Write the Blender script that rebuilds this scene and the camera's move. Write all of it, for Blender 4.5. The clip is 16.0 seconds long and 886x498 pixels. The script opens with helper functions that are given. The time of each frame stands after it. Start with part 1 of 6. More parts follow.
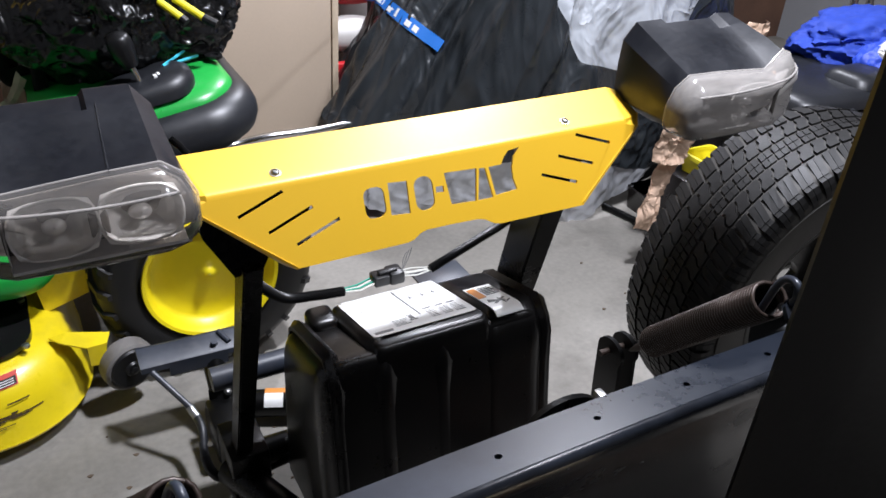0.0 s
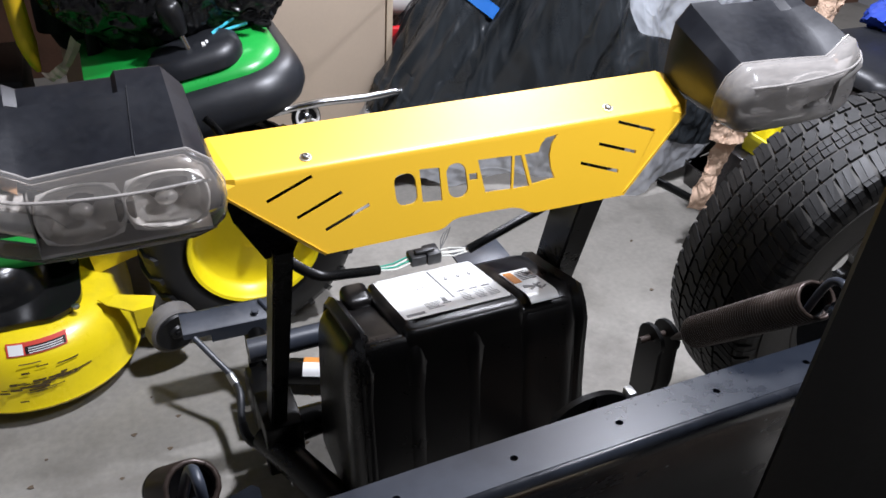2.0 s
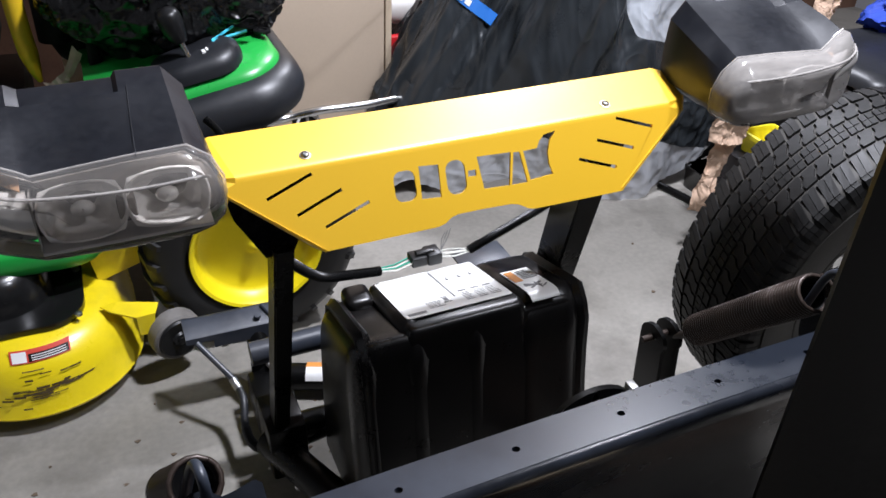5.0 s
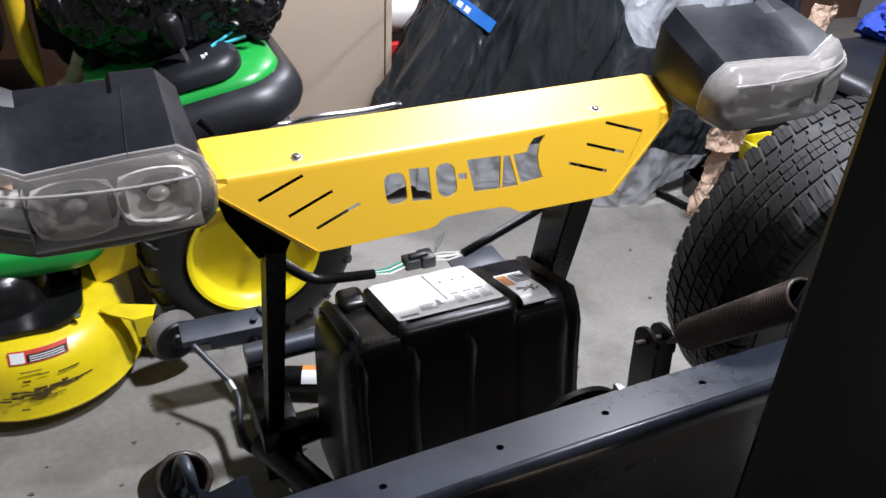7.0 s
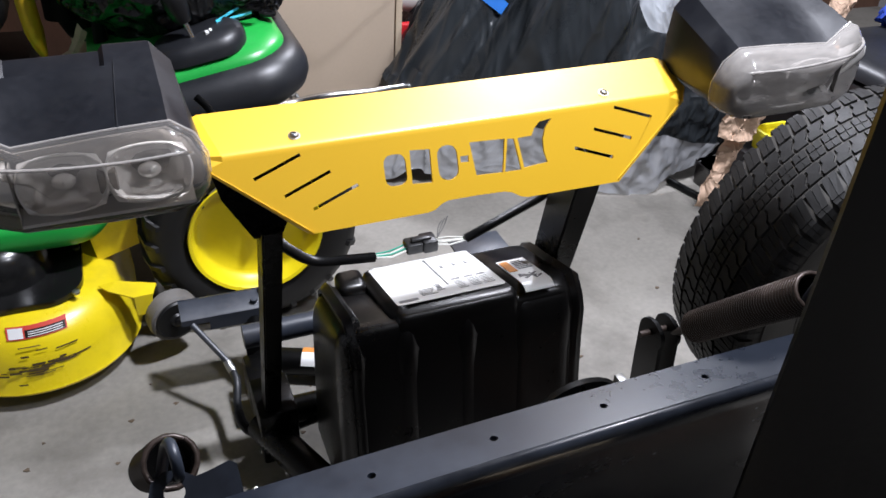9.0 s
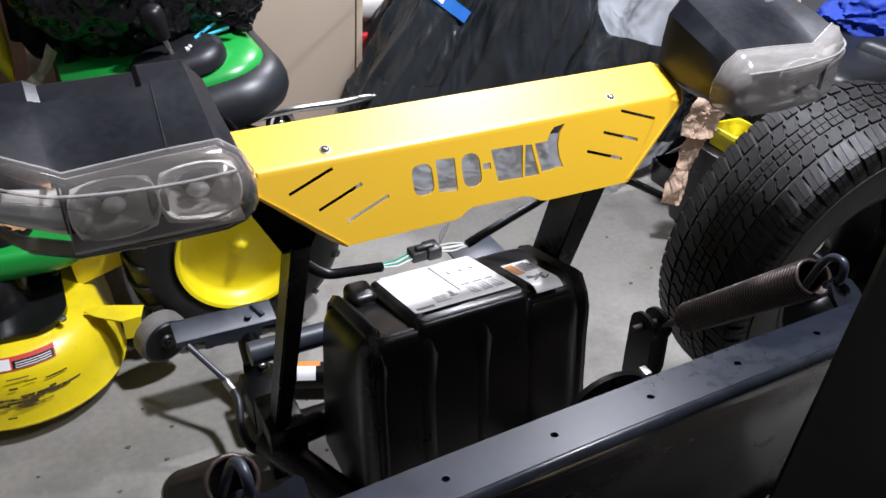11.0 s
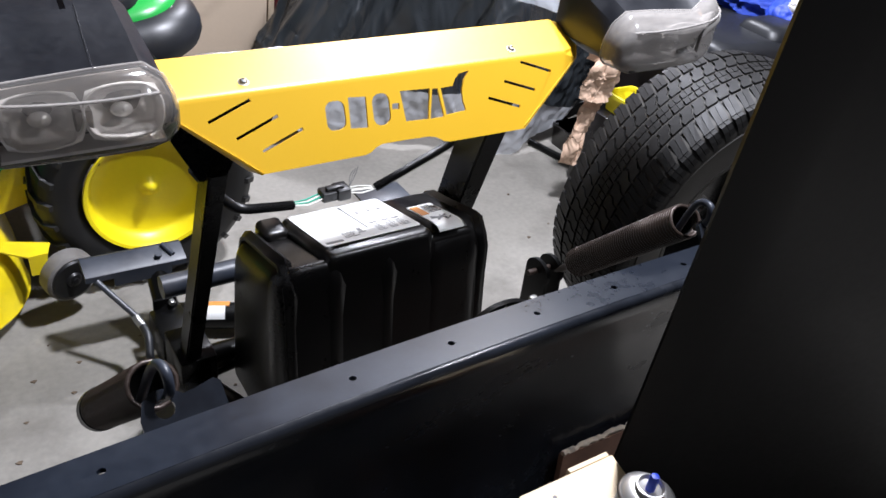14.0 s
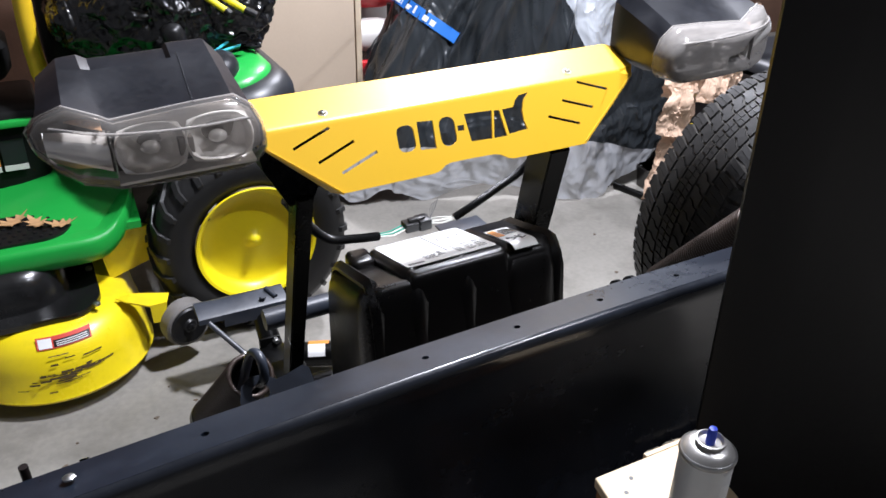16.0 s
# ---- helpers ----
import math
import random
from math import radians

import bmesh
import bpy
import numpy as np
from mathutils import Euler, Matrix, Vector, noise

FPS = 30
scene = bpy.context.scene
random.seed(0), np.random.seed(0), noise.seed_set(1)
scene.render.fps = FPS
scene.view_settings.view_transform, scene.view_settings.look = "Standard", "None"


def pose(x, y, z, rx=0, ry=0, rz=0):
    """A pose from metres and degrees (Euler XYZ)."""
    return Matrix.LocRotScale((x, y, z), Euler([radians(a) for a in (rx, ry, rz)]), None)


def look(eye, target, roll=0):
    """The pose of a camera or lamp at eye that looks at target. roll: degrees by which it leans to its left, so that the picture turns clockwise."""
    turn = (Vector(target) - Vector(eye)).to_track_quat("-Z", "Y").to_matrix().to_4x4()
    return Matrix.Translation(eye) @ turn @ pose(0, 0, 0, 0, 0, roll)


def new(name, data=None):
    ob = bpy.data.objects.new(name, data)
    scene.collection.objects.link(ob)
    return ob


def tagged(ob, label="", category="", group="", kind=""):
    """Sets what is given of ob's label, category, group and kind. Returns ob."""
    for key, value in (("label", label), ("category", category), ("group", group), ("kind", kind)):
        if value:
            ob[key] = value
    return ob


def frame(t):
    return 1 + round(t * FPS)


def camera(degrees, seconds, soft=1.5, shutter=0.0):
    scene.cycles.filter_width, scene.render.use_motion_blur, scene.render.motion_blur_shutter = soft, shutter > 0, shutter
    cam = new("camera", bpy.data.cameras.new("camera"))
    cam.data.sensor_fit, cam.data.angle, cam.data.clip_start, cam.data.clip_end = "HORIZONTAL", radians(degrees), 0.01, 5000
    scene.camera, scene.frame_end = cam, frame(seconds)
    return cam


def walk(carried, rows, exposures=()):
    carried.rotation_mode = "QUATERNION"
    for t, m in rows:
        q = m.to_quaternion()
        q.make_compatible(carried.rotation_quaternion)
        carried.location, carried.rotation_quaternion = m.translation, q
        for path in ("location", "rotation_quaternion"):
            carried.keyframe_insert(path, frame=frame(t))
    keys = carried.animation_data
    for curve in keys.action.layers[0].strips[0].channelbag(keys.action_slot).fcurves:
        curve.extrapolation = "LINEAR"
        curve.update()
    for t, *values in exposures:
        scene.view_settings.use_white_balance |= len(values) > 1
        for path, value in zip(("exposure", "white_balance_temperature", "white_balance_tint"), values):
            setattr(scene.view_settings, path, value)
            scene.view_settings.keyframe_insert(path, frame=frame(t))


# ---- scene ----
cam = camera(57.9, 16.0, soft=1.6)
PATH = [
    (0, (0.345, 0.274, 1.397), (1.205, 1.765, 0.379), 4.2),
    (0.5, (0.378, 0.279, 1.403), (1.135, 1.815, 0.37), 2.3),
    (1, (0.398, 0.293, 1.407), (1.125, 1.813, 0.329), 2.0),
    (1.5, (0.404, 0.302, 1.423), (1.118, 1.805, 0.312), 3.3),
    (2, (0.401, 0.293, 1.429), (1.107, 1.794, 0.313), 3.8),
    (2.5, (0.398, 0.292, 1.422), (1.101, 1.798, 0.309), 3.8),
    (3, (0.405, 0.294, 1.42), (1.105, 1.806, 0.313), 3.3),
    (3.5, (0.407, 0.295, 1.417), (1.109, 1.811, 0.318), 3.3),
    (4, (0.398, 0.294, 1.413), (1.104, 1.809, 0.315), 3.2),
    (6.5, (0.403, 0.245, 1.411), (1.104, 1.779, 0.336), 2.4),
    (7, (0.413, 0.25, 1.411), (1.111, 1.787, 0.339), 2.9),
    (7.5, (0.422, 0.255, 1.405), (1.113, 1.798, 0.337), 3.5),
    (8, (0.43, 0.264, 1.392), (1.108, 1.8, 0.305), 3.8),
    (8.5, (0.439, 0.266, 1.394), (1.106, 1.792, 0.286), 3.8),
    (10.8, (0.333, 0.294, 1.401), (1.056, 1.807, 0.311), 3.1),
    (11, (0.294, 0.309, 1.401), (1.124, 1.772, 0.319), 4.2),
    (11.5, (0.254, 0.329, 1.395), (1.386, 1.603, 0.347), 7.0),
    (12, (0.216, 0.341, 1.398), (1.372, 1.555, 0.308), 10.1),
    (12.5, (0.204, 0.335, 1.398), (1.369, 1.53, 0.294), 11.5),
    (13, (0.198, 0.339, 1.39), (1.307, 1.579, 0.279), 11.7),
    (13.5, (0.207, 0.308, 1.39), (1.272, 1.579, 0.271), 11.7),
    (14, (0.236, 0.208, 1.404), (1.253, 1.518, 0.286), 10.0),
    (14.5, (0.239, 0.117, 1.413), (1.132, 1.595, 0.404), 5.8),
    (15, (0.221, 0.074, 1.397), (1.097, 1.58, 0.414), 5.4),
    (15.5, (0.23, 0.051, 1.37), (1.061, 1.583, 0.389), 4.2),
    (16, (0.219, 0.046, 1.357), (1.044, 1.587, 0.386), 1.4),
]
EXPOSURES = [(0.0, -0.15), (10.0, -0.14), (11.5, -0.18), (13.0, -0.04), (14.5, 0.13), (16.0, 0.2)]
walk(cam, [(t, look(eye, target, roll)) for t, eye, target, roll in PATH], EXPOSURES)

from mathutils.bvhtree import BVHTree

# ---- light ----
world = bpy.data.worlds.new("garage")
world.use_nodes = True
scene.world = world
world.node_tree.nodes["Background"].inputs[0].default_value = (0.9, 0.95, 1.0, 1)
world.node_tree.nodes["Background"].inputs[1].default_value = 0.005


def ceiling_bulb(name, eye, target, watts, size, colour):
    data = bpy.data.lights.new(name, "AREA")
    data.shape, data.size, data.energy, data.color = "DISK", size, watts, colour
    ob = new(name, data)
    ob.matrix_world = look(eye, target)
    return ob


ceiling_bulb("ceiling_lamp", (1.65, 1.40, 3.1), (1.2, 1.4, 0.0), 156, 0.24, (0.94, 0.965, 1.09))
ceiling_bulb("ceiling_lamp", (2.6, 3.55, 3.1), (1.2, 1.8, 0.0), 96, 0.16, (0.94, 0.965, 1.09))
# unseen weak third lamp, added to brighten faces turned to the front
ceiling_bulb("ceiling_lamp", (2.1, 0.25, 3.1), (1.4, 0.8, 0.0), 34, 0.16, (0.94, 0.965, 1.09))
scene.view_settings.exposure = 0.0

# ---- materials ----


def surface(name, base, rough=0.5, metal=0.0, var=0.12, scale=6.0, fine=90.0, bump=0.05, rvar=0.1, coat=0.0, stain=None, stain_amount=0.0, stain_scale=5.0, spec=0.5):
    m = bpy.data.materials.new(name)
    m.use_nodes = True
    nt = m.node_tree
    b = nt.nodes["Principled BSDF"]
    tc = nt.nodes.new("ShaderNodeTexCoord")
    n1 = nt.nodes.new("ShaderNodeTexNoise")
    n1.inputs["Scale"].default_value, n1.inputs["Detail"].default_value = scale, 6
    n2 = nt.nodes.new("ShaderNodeTexNoise")
    n2.inputs["Scale"].default_value, n2.inputs["Detail"].default_value = fine, 4
    for n in (n1, n2):
        nt.links.new(tc.outputs["Object"], n.inputs["Vector"])
    mix = nt.nodes.new("ShaderNodeMath")
    mix.operation = "MULTIPLY_ADD"
    nt.links.new(n2.outputs["Fac"], mix.inputs[0])
    mix.inputs[1].default_value = 0.4
    nt.links.new(n1.outputs["Fac"], mix.inputs[2])
    ramp = nt.nodes.new("ShaderNodeMapRange")
    ramp.inputs[1].default_value, ramp.inputs[2].default_value = 0.4, 1.0
    ramp.inputs[3].default_value, ramp.inputs[4].default_value = 1 - var, 1 + var
    nt.links.new(mix.outputs[0], ramp.inputs[0])
    hue = nt.nodes.new("ShaderNodeHueSaturation")
    hue.inputs["Color"].default_value = (*base, 1)
    nt.links.new(ramp.outputs[0], hue.inputs["Value"])
    colour = hue.outputs[0]
    if stain:
        n3 = nt.nodes.new("ShaderNodeTexNoise")
        n3.inputs["Scale"].default_value, n3.inputs["Detail"].default_value, n3.inputs["Roughness"].default_value = stain_scale, 8, 0.65
        nt.links.new(tc.outputs["Object"], n3.inputs["Vector"])
        r3 = nt.nodes.new("ShaderNodeMapRange")
        r3.inputs[1].default_value, r3.inputs[2].default_value = 0.5, 0.72
        r3.inputs[3].default_value, r3.inputs[4].default_value = 0.0, stain_amount
        nt.links.new(n3.outputs["Fac"], r3.inputs[0])
        mx = nt.nodes.new("ShaderNodeMix")
        mx.data_type = "RGBA"
        nt.links.new(r3.outputs[0], mx.inputs[0])
        nt.links.new(colour, mx.inputs[6])
        mx.inputs[7].default_value = (*stain, 1)
        colour = mx.outputs[2]
    nt.links.new(colour, b.inputs["Base Color"])
    rr = nt.nodes.new("ShaderNodeMapRange")
    rr.inputs[1].default_value, rr.inputs[2].default_value = 0.3, 1.0
    rr.inputs[3].default_value, rr.inputs[4].default_value = max(0.03, rough - rvar), min(1, rough + rvar)
    nt.links.new(mix.outputs[0], rr.inputs[0])
    nt.links.new(rr.outputs[0], b.inputs["Roughness"])
    b.inputs["Metallic"].default_value = metal
    b.inputs["Coat Weight"].default_value = coat
    b.inputs["Coat Roughness"].default_value = 0.32
    b.inputs["Specular IOR Level"].default_value = spec
    if bump:
        bp = nt.nodes.new("ShaderNodeBump")
        bp.inputs["Strength"].default_value, bp.inputs["Distance"].default_value = min(1.0, bump * 4), 0.002
        nt.links.new(mix.outputs[0], bp.inputs["Height"])
        nt.links.new(bp.outputs[0], b.inputs["Normal"])
    return m


CONCRETE = surface("concrete", (0.222, 0.209, 0.184), 0.72, var=0.32, scale=2.2, fine=60, bump=0.1, stain=(0.118, 0.108, 0.092), stain_amount=0.9, stain_scale=3.5)
YELLOW = surface("yellow_powder_coat", (0.86, 0.505, 0.02), 0.46, var=0.03, scale=4, fine=300, bump=0.015, rvar=0.05, coat=0.8)
DECK = surface("yellow_deck_paint", (0.80, 0.62, 0.01), 0.3, coat=0.3, var=0.05, scale=5, fine=100, bump=0.02, stain=(0.35, 0.27, 0.03), stain_amount=0.35, stain_scale=7)
RIM = surface("yellow_rim_paint", (0.82, 0.66, 0.01), 0.4, var=0.05, scale=9, bump=0.02)
GREEN = surface("green_plastic", (0.012, 0.30, 0.045), 0.3, var=0.06, scale=5, bump=0.01)
BUMPER = surface("dark_grey_plastic", (0.0115, 0.0125, 0.015), 0.40, var=0.1, bump=0.03)
COVER = surface("moulded_black_plastic", (0.0042, 0.0037, 0.0035), 0.31, spec=0.5, var=0.2, scale=9, fine=150, bump=0.05, stain=(0.016, 0.014, 0.013), stain_amount=0.3)
# stain here paints broad pale blue satin sheen into the flange colour
FLANGE = surface("sheened_flange_paint", (0.0080, 0.0112, 0.0178), 0.31, spec=0.35, var=0.25, scale=2.5, fine=60, bump=0.01, rvar=0.15, stain=(0.055, 0.066, 0.088), stain_amount=0.35, stain_scale=2.5)
STEEL = surface("black_blade_paint", (0.0105, 0.0120, 0.0155), 0.2, spec=0.24, metal=0.0, var=0.3, scale=7, fine=70, bump=0.0, rvar=0.12, stain=(0.036, 0.044, 0.060), stain_amount=0.3, stain_scale=6)
BLACK = surface("black_gloss_paint", (0.0025, 0.0025, 0.0025), 0.3, spec=0.2, var=0.2, bump=0.02)
PANELBLACK = surface("black_sheet_paint", (0.0046, 0.0044, 0.0047), 0.42, spec=0.24, var=0.25, scale=3, bump=0.01)
ARM = surface("blue_black_steel", (0.024, 0.029, 0.04), 0.36, var=0.25, scale=12, bump=0.04, stain=(0.12, 0.11, 0.1), stain_amount=0.4)
HOUSING = surface("lamp_housing_plastic", (0.0075, 0.0085, 0.0115), 0.36, spec=0.36, var=0.25, scale=10, bump=0.04, stain=(0.02, 0.02, 0.021), stain_amount=0.4, stain_scale=9)
RUBBER = surface("tyre_rubber", (0.009, 0.0088, 0.0085), 0.5, var=0.25, scale=14, fine=160, bump=0.08, stain=(0.022, 0.020, 0.017), stain_amount=0.4, stain_scale=8)
SIDEWALL = surface("dusty_sidewall_rubber", (0.028, 0.0255, 0.0215), 0.62, var=0.25, scale=9, fine=140, bump=0.06, stain=(0.045, 0.041, 0.034), stain_amount=0.5, stain_scale=6)
TREAD = surface("tread_rubber", (0.0095, 0.0092, 0.0088), 0.5, spec=0.28, var=0.25, scale=20, fine=200, bump=0.08)
SOFT = surface("black_rubber", (0.006, 0.006, 0.0063), 0.36, spec=0.4, var=0.2, bump=0.03)
CHROME = surface("worn_chrome", (0.6, 0.6, 0.6), 0.2, metal=1.0, var=0.1, bump=0.02)
ZINC = surface("zinc_steel", (0.45, 0.45, 0.44), 0.38, metal=1.0, var=0.2, bump=0.04)
SPRING = surface("greasy_spring_steel", (0.045, 0.032, 0.026), 0.36, metal=0.4, var=0.4, scale=15, bump=0.08, stain=(0.03, 0.018, 0.013), stain_amount=0.5, stain_scale=16)
WHEELGREY = surface("grey_hard_rubber", (0.16, 0.15, 0.14), 0.6, var=0.25, scale=18, bump=0.08)
PAPERWHITE = surface("label_white", (0.78, 0.78, 0.76), 0.35, var=0.05, scale=10, bump=0.01)
INK = surface("label_ink", (0.16, 0.16, 0.16), 0.5, var=0.2, bump=0.0)
ORANGE = surface("label_orange", (0.62, 0.24, 0.05), 0.45, var=0.08, bump=0.0)
REDINK = surface("label_red", (0.6, 0.06, 0.04), 0.45, var=0.08, bump=0.0)
FABRIC = surface("black_nylon_cover", (0.025, 0.029, 0.0325), 0.29, var=0.2, scale=8, fine=300, bump=0.015)
SILVER = surface("silver_nylon_cover", (0.52, 0.53, 0.55), 0.32, metal=0.4, var=0.1, scale=8, fine=250, bump=0.015)
GREYFAB = surface("silver_blue_nylon_cover", (0.42, 0.445, 0.475), 0.36, var=0.12, scale=8, fine=250, bump=0.015)


def creased(material, scale, depth, stretch=(1.0, 1.0, 0.35), strength=0.8):
    """Adds sharp-ridged wrinkles, drawn out along the height, over a material's fine relief."""
    nt = material.node_tree
    b = nt.nodes["Principled BSDF"]
    tc, mp = nt.nodes.new("ShaderNodeTexCoord"), nt.nodes.new("ShaderNodeMapping")
    mp.inputs["Scale"].default_value = stretch
    mp.inputs["Rotation"].default_value = (0.25, 0.5, 0.0)
    nz, fold = nt.nodes.new("ShaderNodeTexNoise"), nt.nodes.new("ShaderNodeMapRange")
    nz.inputs["Scale"].default_value, nz.inputs["Detail"].default_value, nz.inputs["Distortion"].default_value = scale, 3, 0.9
    away, wide = nt.nodes.new("ShaderNodeMath"), nt.nodes.new("ShaderNodeMath")
    away.operation, wide.operation = "SUBTRACT", "ABSOLUTE"
    away.inputs[1].default_value = 0.5
    fold.inputs[1].default_value, fold.inputs[2].default_value, fold.inputs[3].default_value, fold.inputs[4].default_value = 0.0, 0.22, 1.0, 0.0
    bp = nt.nodes.new("ShaderNodeBump")
    bp.inputs["Strength"].default_value, bp.inputs["Distance"].default_value = strength, depth
    nt.links.new(tc.outputs["Object"], mp.inputs["Vector"])
    nt.links.new(mp.outputs[0], nz.inputs["Vector"])
    nt.links.new(nz.outputs["Fac"], away.inputs[0])
    nt.links.new(away.outputs[0], wide.inputs[0])
    nt.links.new(wide.outputs[0], fold.inputs[0])
    nt.links.new(fold.outputs[0], bp.inputs["Height"])
    if b.inputs["Normal"].links:
        nt.links.new(b.inputs["Normal"].links[0].from_socket, bp.inputs["Normal"])
    nt.links.new(bp.outputs[0], b.inputs["Normal"])


creased(FABRIC, 4.2, 0.018, (1.0, 1.0, 0.45), 0.9)
creased(GREYFAB, 4.5, 0.02, (1.0, 1.0, 0.7))
creased(SILVER, 3.2, 0.014, (1.0, 1.0, 1.0))
BAG = surface("black_bin_bag", (0.004, 0.004, 0.004), 0.2, spec=0.5, var=0.2, scale=14, fine=60, bump=0.05)
PAPER = surface("brown_kraft_paper", (0.66, 0.46, 0.33), 0.7, var=0.15, scale=12, bump=0.06)
creased(PAPER, 22.0, 0.006, (1.0, 1.0, 0.7))
creased(BAG, 5.5, 0.02, (1.0, 0.8, 0.6))
BOARD = surface("beige_board", (0.56, 0.45, 0.34), 0.55, var=0.06, scale=3, fine=120, bump=0.02)
BOARDEDGE = surface("board_edge", (0.62, 0.5, 0.36), 0.6, var=0.12, scale=20, bump=0.05)
WOOD = surface("pale_planed_wood", (0.78, 0.62, 0.42), 0.55, var=0.1, scale=14, bump=0.04)
WOODSIDE = surface("brown_wood", (0.36, 0.17, 0.06), 0.6, var=0.2, scale=20, bump=0.06)
PLY = surface("dark_plywood", (0.22, 0.12, 0.08), 0.7, var=0.25, scale=16, bump=0.08)
FRAY = surface("frayed_ply_edge", (0.5, 0.42, 0.33), 0.8, var=0.25, scale=40, bump=0.1)
WALL = surface("garage_wall_paint", (0.27, 0.275, 0.285), 0.8, var=0.1, scale=2, bump=0.06)
CEIL = surface("ceiling_paint", (0.38, 0.385, 0.395), 0.85, var=0.06, scale=2, bump=0.05)
BRICK = surface("brown_block_wall", (0.16, 0.085, 0.055), 0.85, var=0.3, scale=7, bump=0.2)
RED = surface("red_plastic", (0.5, 0.015, 0.02), 0.35, var=0.08, bump=0.01)
WHITEP = surface("white_plastic", (0.62, 0.6, 0.57), 0.45, var=0.08, bump=0.02)
BLUECLOTH = surface("blue_cloth", (0.015, 0.05, 0.36), 0.75, var=0.2, scale=15, fine=250, bump=0.1)
BLUESHINE = surface("blue_printed_sack", (0.02, 0.06, 0.45), 0.5, var=0.3, scale=12, bump=0.05)
BLUESTRIP = surface("blue_print", (0.02, 0.16, 0.55), 0.45, var=0.06, bump=0.02)
CYAN = surface("cyan_plastic", (0.06, 0.48, 0.62), 0.35, var=0.05, bump=0.01)
HIVIS = surface("hi_vis_yellow", (0.80, 0.70, 0.02), 0.5, var=0.1, bump=0.03)
TAN = surface("tan_tube", (0.26, 0.19, 0.15), 0.5, var=0.15, bump=0.04)
ORANGEP = surface("orange_plastic", (0.8, 0.13, 0.03), 0.45, var=0.08, bump=0.01)
SEATY = surface("yellow_vinyl", (0.72, 0.46, 0.015), 0.5, var=0.1, scale=8, bump=0.05)
SEATB = surface("black_vinyl", (0.004, 0.004, 0.004), 0.6, spec=0.2, var=0.2, bump=0.06)
LEAF = surface("dry_oak_leaf", (0.42, 0.24, 0.11), 0.7, var=0.2, scale=40, bump=0.05)
CRUMB = surface("leaf_crumb", (0.10, 0.07, 0.045), 0.8, var=0.3, bump=0.0)
CANMETAL = surface("can_grey", (0.45, 0.44, 0.42), 0.35, metal=0.7, var=0.08, bump=0.01)
CANWHITE = surface("can_label", (0.72, 0.72, 0.70), 0.32, metal=0.15, var=0.06, bump=0.0)
CANBLUE = surface("nozzle_blue", (0.02, 0.06, 0.55), 0.4, var=0.05, bump=0.0)
SCUFF = surface("dark_scuff", (0.07, 0.045, 0.015), 0.6, var=0.4, scale=60, bump=0.0)
GLOSSBLACK = surface("gloss_black_plastic", (0.007, 0.007, 0.007), 0.2, var=0.2, bump=0.03, stain=(0.03, 0.03, 0.03), stain_amount=0.3)
SMOKE = surface("smoked_dark", (0.013, 0.010, 0.0095), 0.3, var=0.2, bump=0.02)


def thin_lens(name, tint, haze, white=0.6):
    """Clear thin plastic: straight through, a Fresnel gloss, a little haze."""
    m = bpy.data.materials.new(name)
    m.use_nodes = True
    nt = m.node_tree
    out = nt.nodes["Material Output"]
    nt.nodes.remove(nt.nodes["Principled BSDF"])
    clearer, gloss, dull = nt.nodes.new("ShaderNodeBsdfTransparent"), nt.nodes.new("ShaderNodeBsdfGlossy"), nt.nodes.new("ShaderNodeBsdfDiffuse")
    clearer.inputs[0].default_value = (*tint, 1)
    gloss.inputs["Roughness"].default_value = 0.1
    dull.inputs[0].default_value = (white, white * 0.945, white * 0.885, 1)
    fr = nt.nodes.new("ShaderNodeFresnel")
    fr.inputs[0].default_value = 1.5
    nz = nt.nodes.new("ShaderNodeTexNoise")
    nz.inputs["Scale"].default_value, nz.inputs["Detail"].default_value = 9, 3
    mr = nt.nodes.new("ShaderNodeMapRange")
    mr.inputs[1].default_value, mr.inputs[2].default_value, mr.inputs[3].default_value, mr.inputs[4].default_value = 0.35, 0.75, haze * 0.85, haze * 1.1
    nt.links.new(nz.outputs["Fac"], mr.inputs[0])
    bp = nt.nodes.new("ShaderNodeBump")
    bp.inputs["Strength"].default_value, bp.inputs["Distance"].default_value = 0.12, 0.003
    nt.links.new(nz.outputs["Fac"], bp.inputs["Height"])
    nt.links.new(bp.outputs[0], gloss.inputs["Normal"])
    nt.links.new(bp.outputs[0], fr.inputs["Normal"])
    a, b = nt.nodes.new("ShaderNodeMixShader"), nt.nodes.new("ShaderNodeMixShader")
    nt.links.new(mr.outputs[0], a.inputs[0]), nt.links.new(clearer.outputs[0], a.inputs[1]), nt.links.new(dull.outputs[0], a.inputs[2])
    nt.links.new(fr.outputs[0], b.inputs[0]), nt.links.new(a.outputs[0], b.inputs[1]), nt.links.new(gloss.outputs[0], b.inputs[2])
    nt.links.new(b.outputs[0], out.inputs["Surface"])
    return m


LENS = thin_lens("hazed_clear_lens", (0.985, 0.965, 0.94), 0.075, 0.95)
CLOUDY = thin_lens("clouded_lens", (0.96, 0.945, 0.93), 0.56, 0.42)
LENSEDGE = thin_lens("lens_edge", (0.96, 0.95, 0.94), 0.34, 0.85)
REFLECT = surface("lamp_reflector", (0.96, 0.93, 0.89), 0.15, metal=0.3, var=0.05, bump=0.0)
BEZEL = surface("lamp_bezel", (0.36, 0.33, 0.30), 0.2, metal=0.5, var=0.15, scale=18, bump=0.05)
SIGNAL = surface("pale_amber", (0.50, 0.29, 0.16), 0.4, metal=0.0, var=0.35, scale=45, bump=0.1)
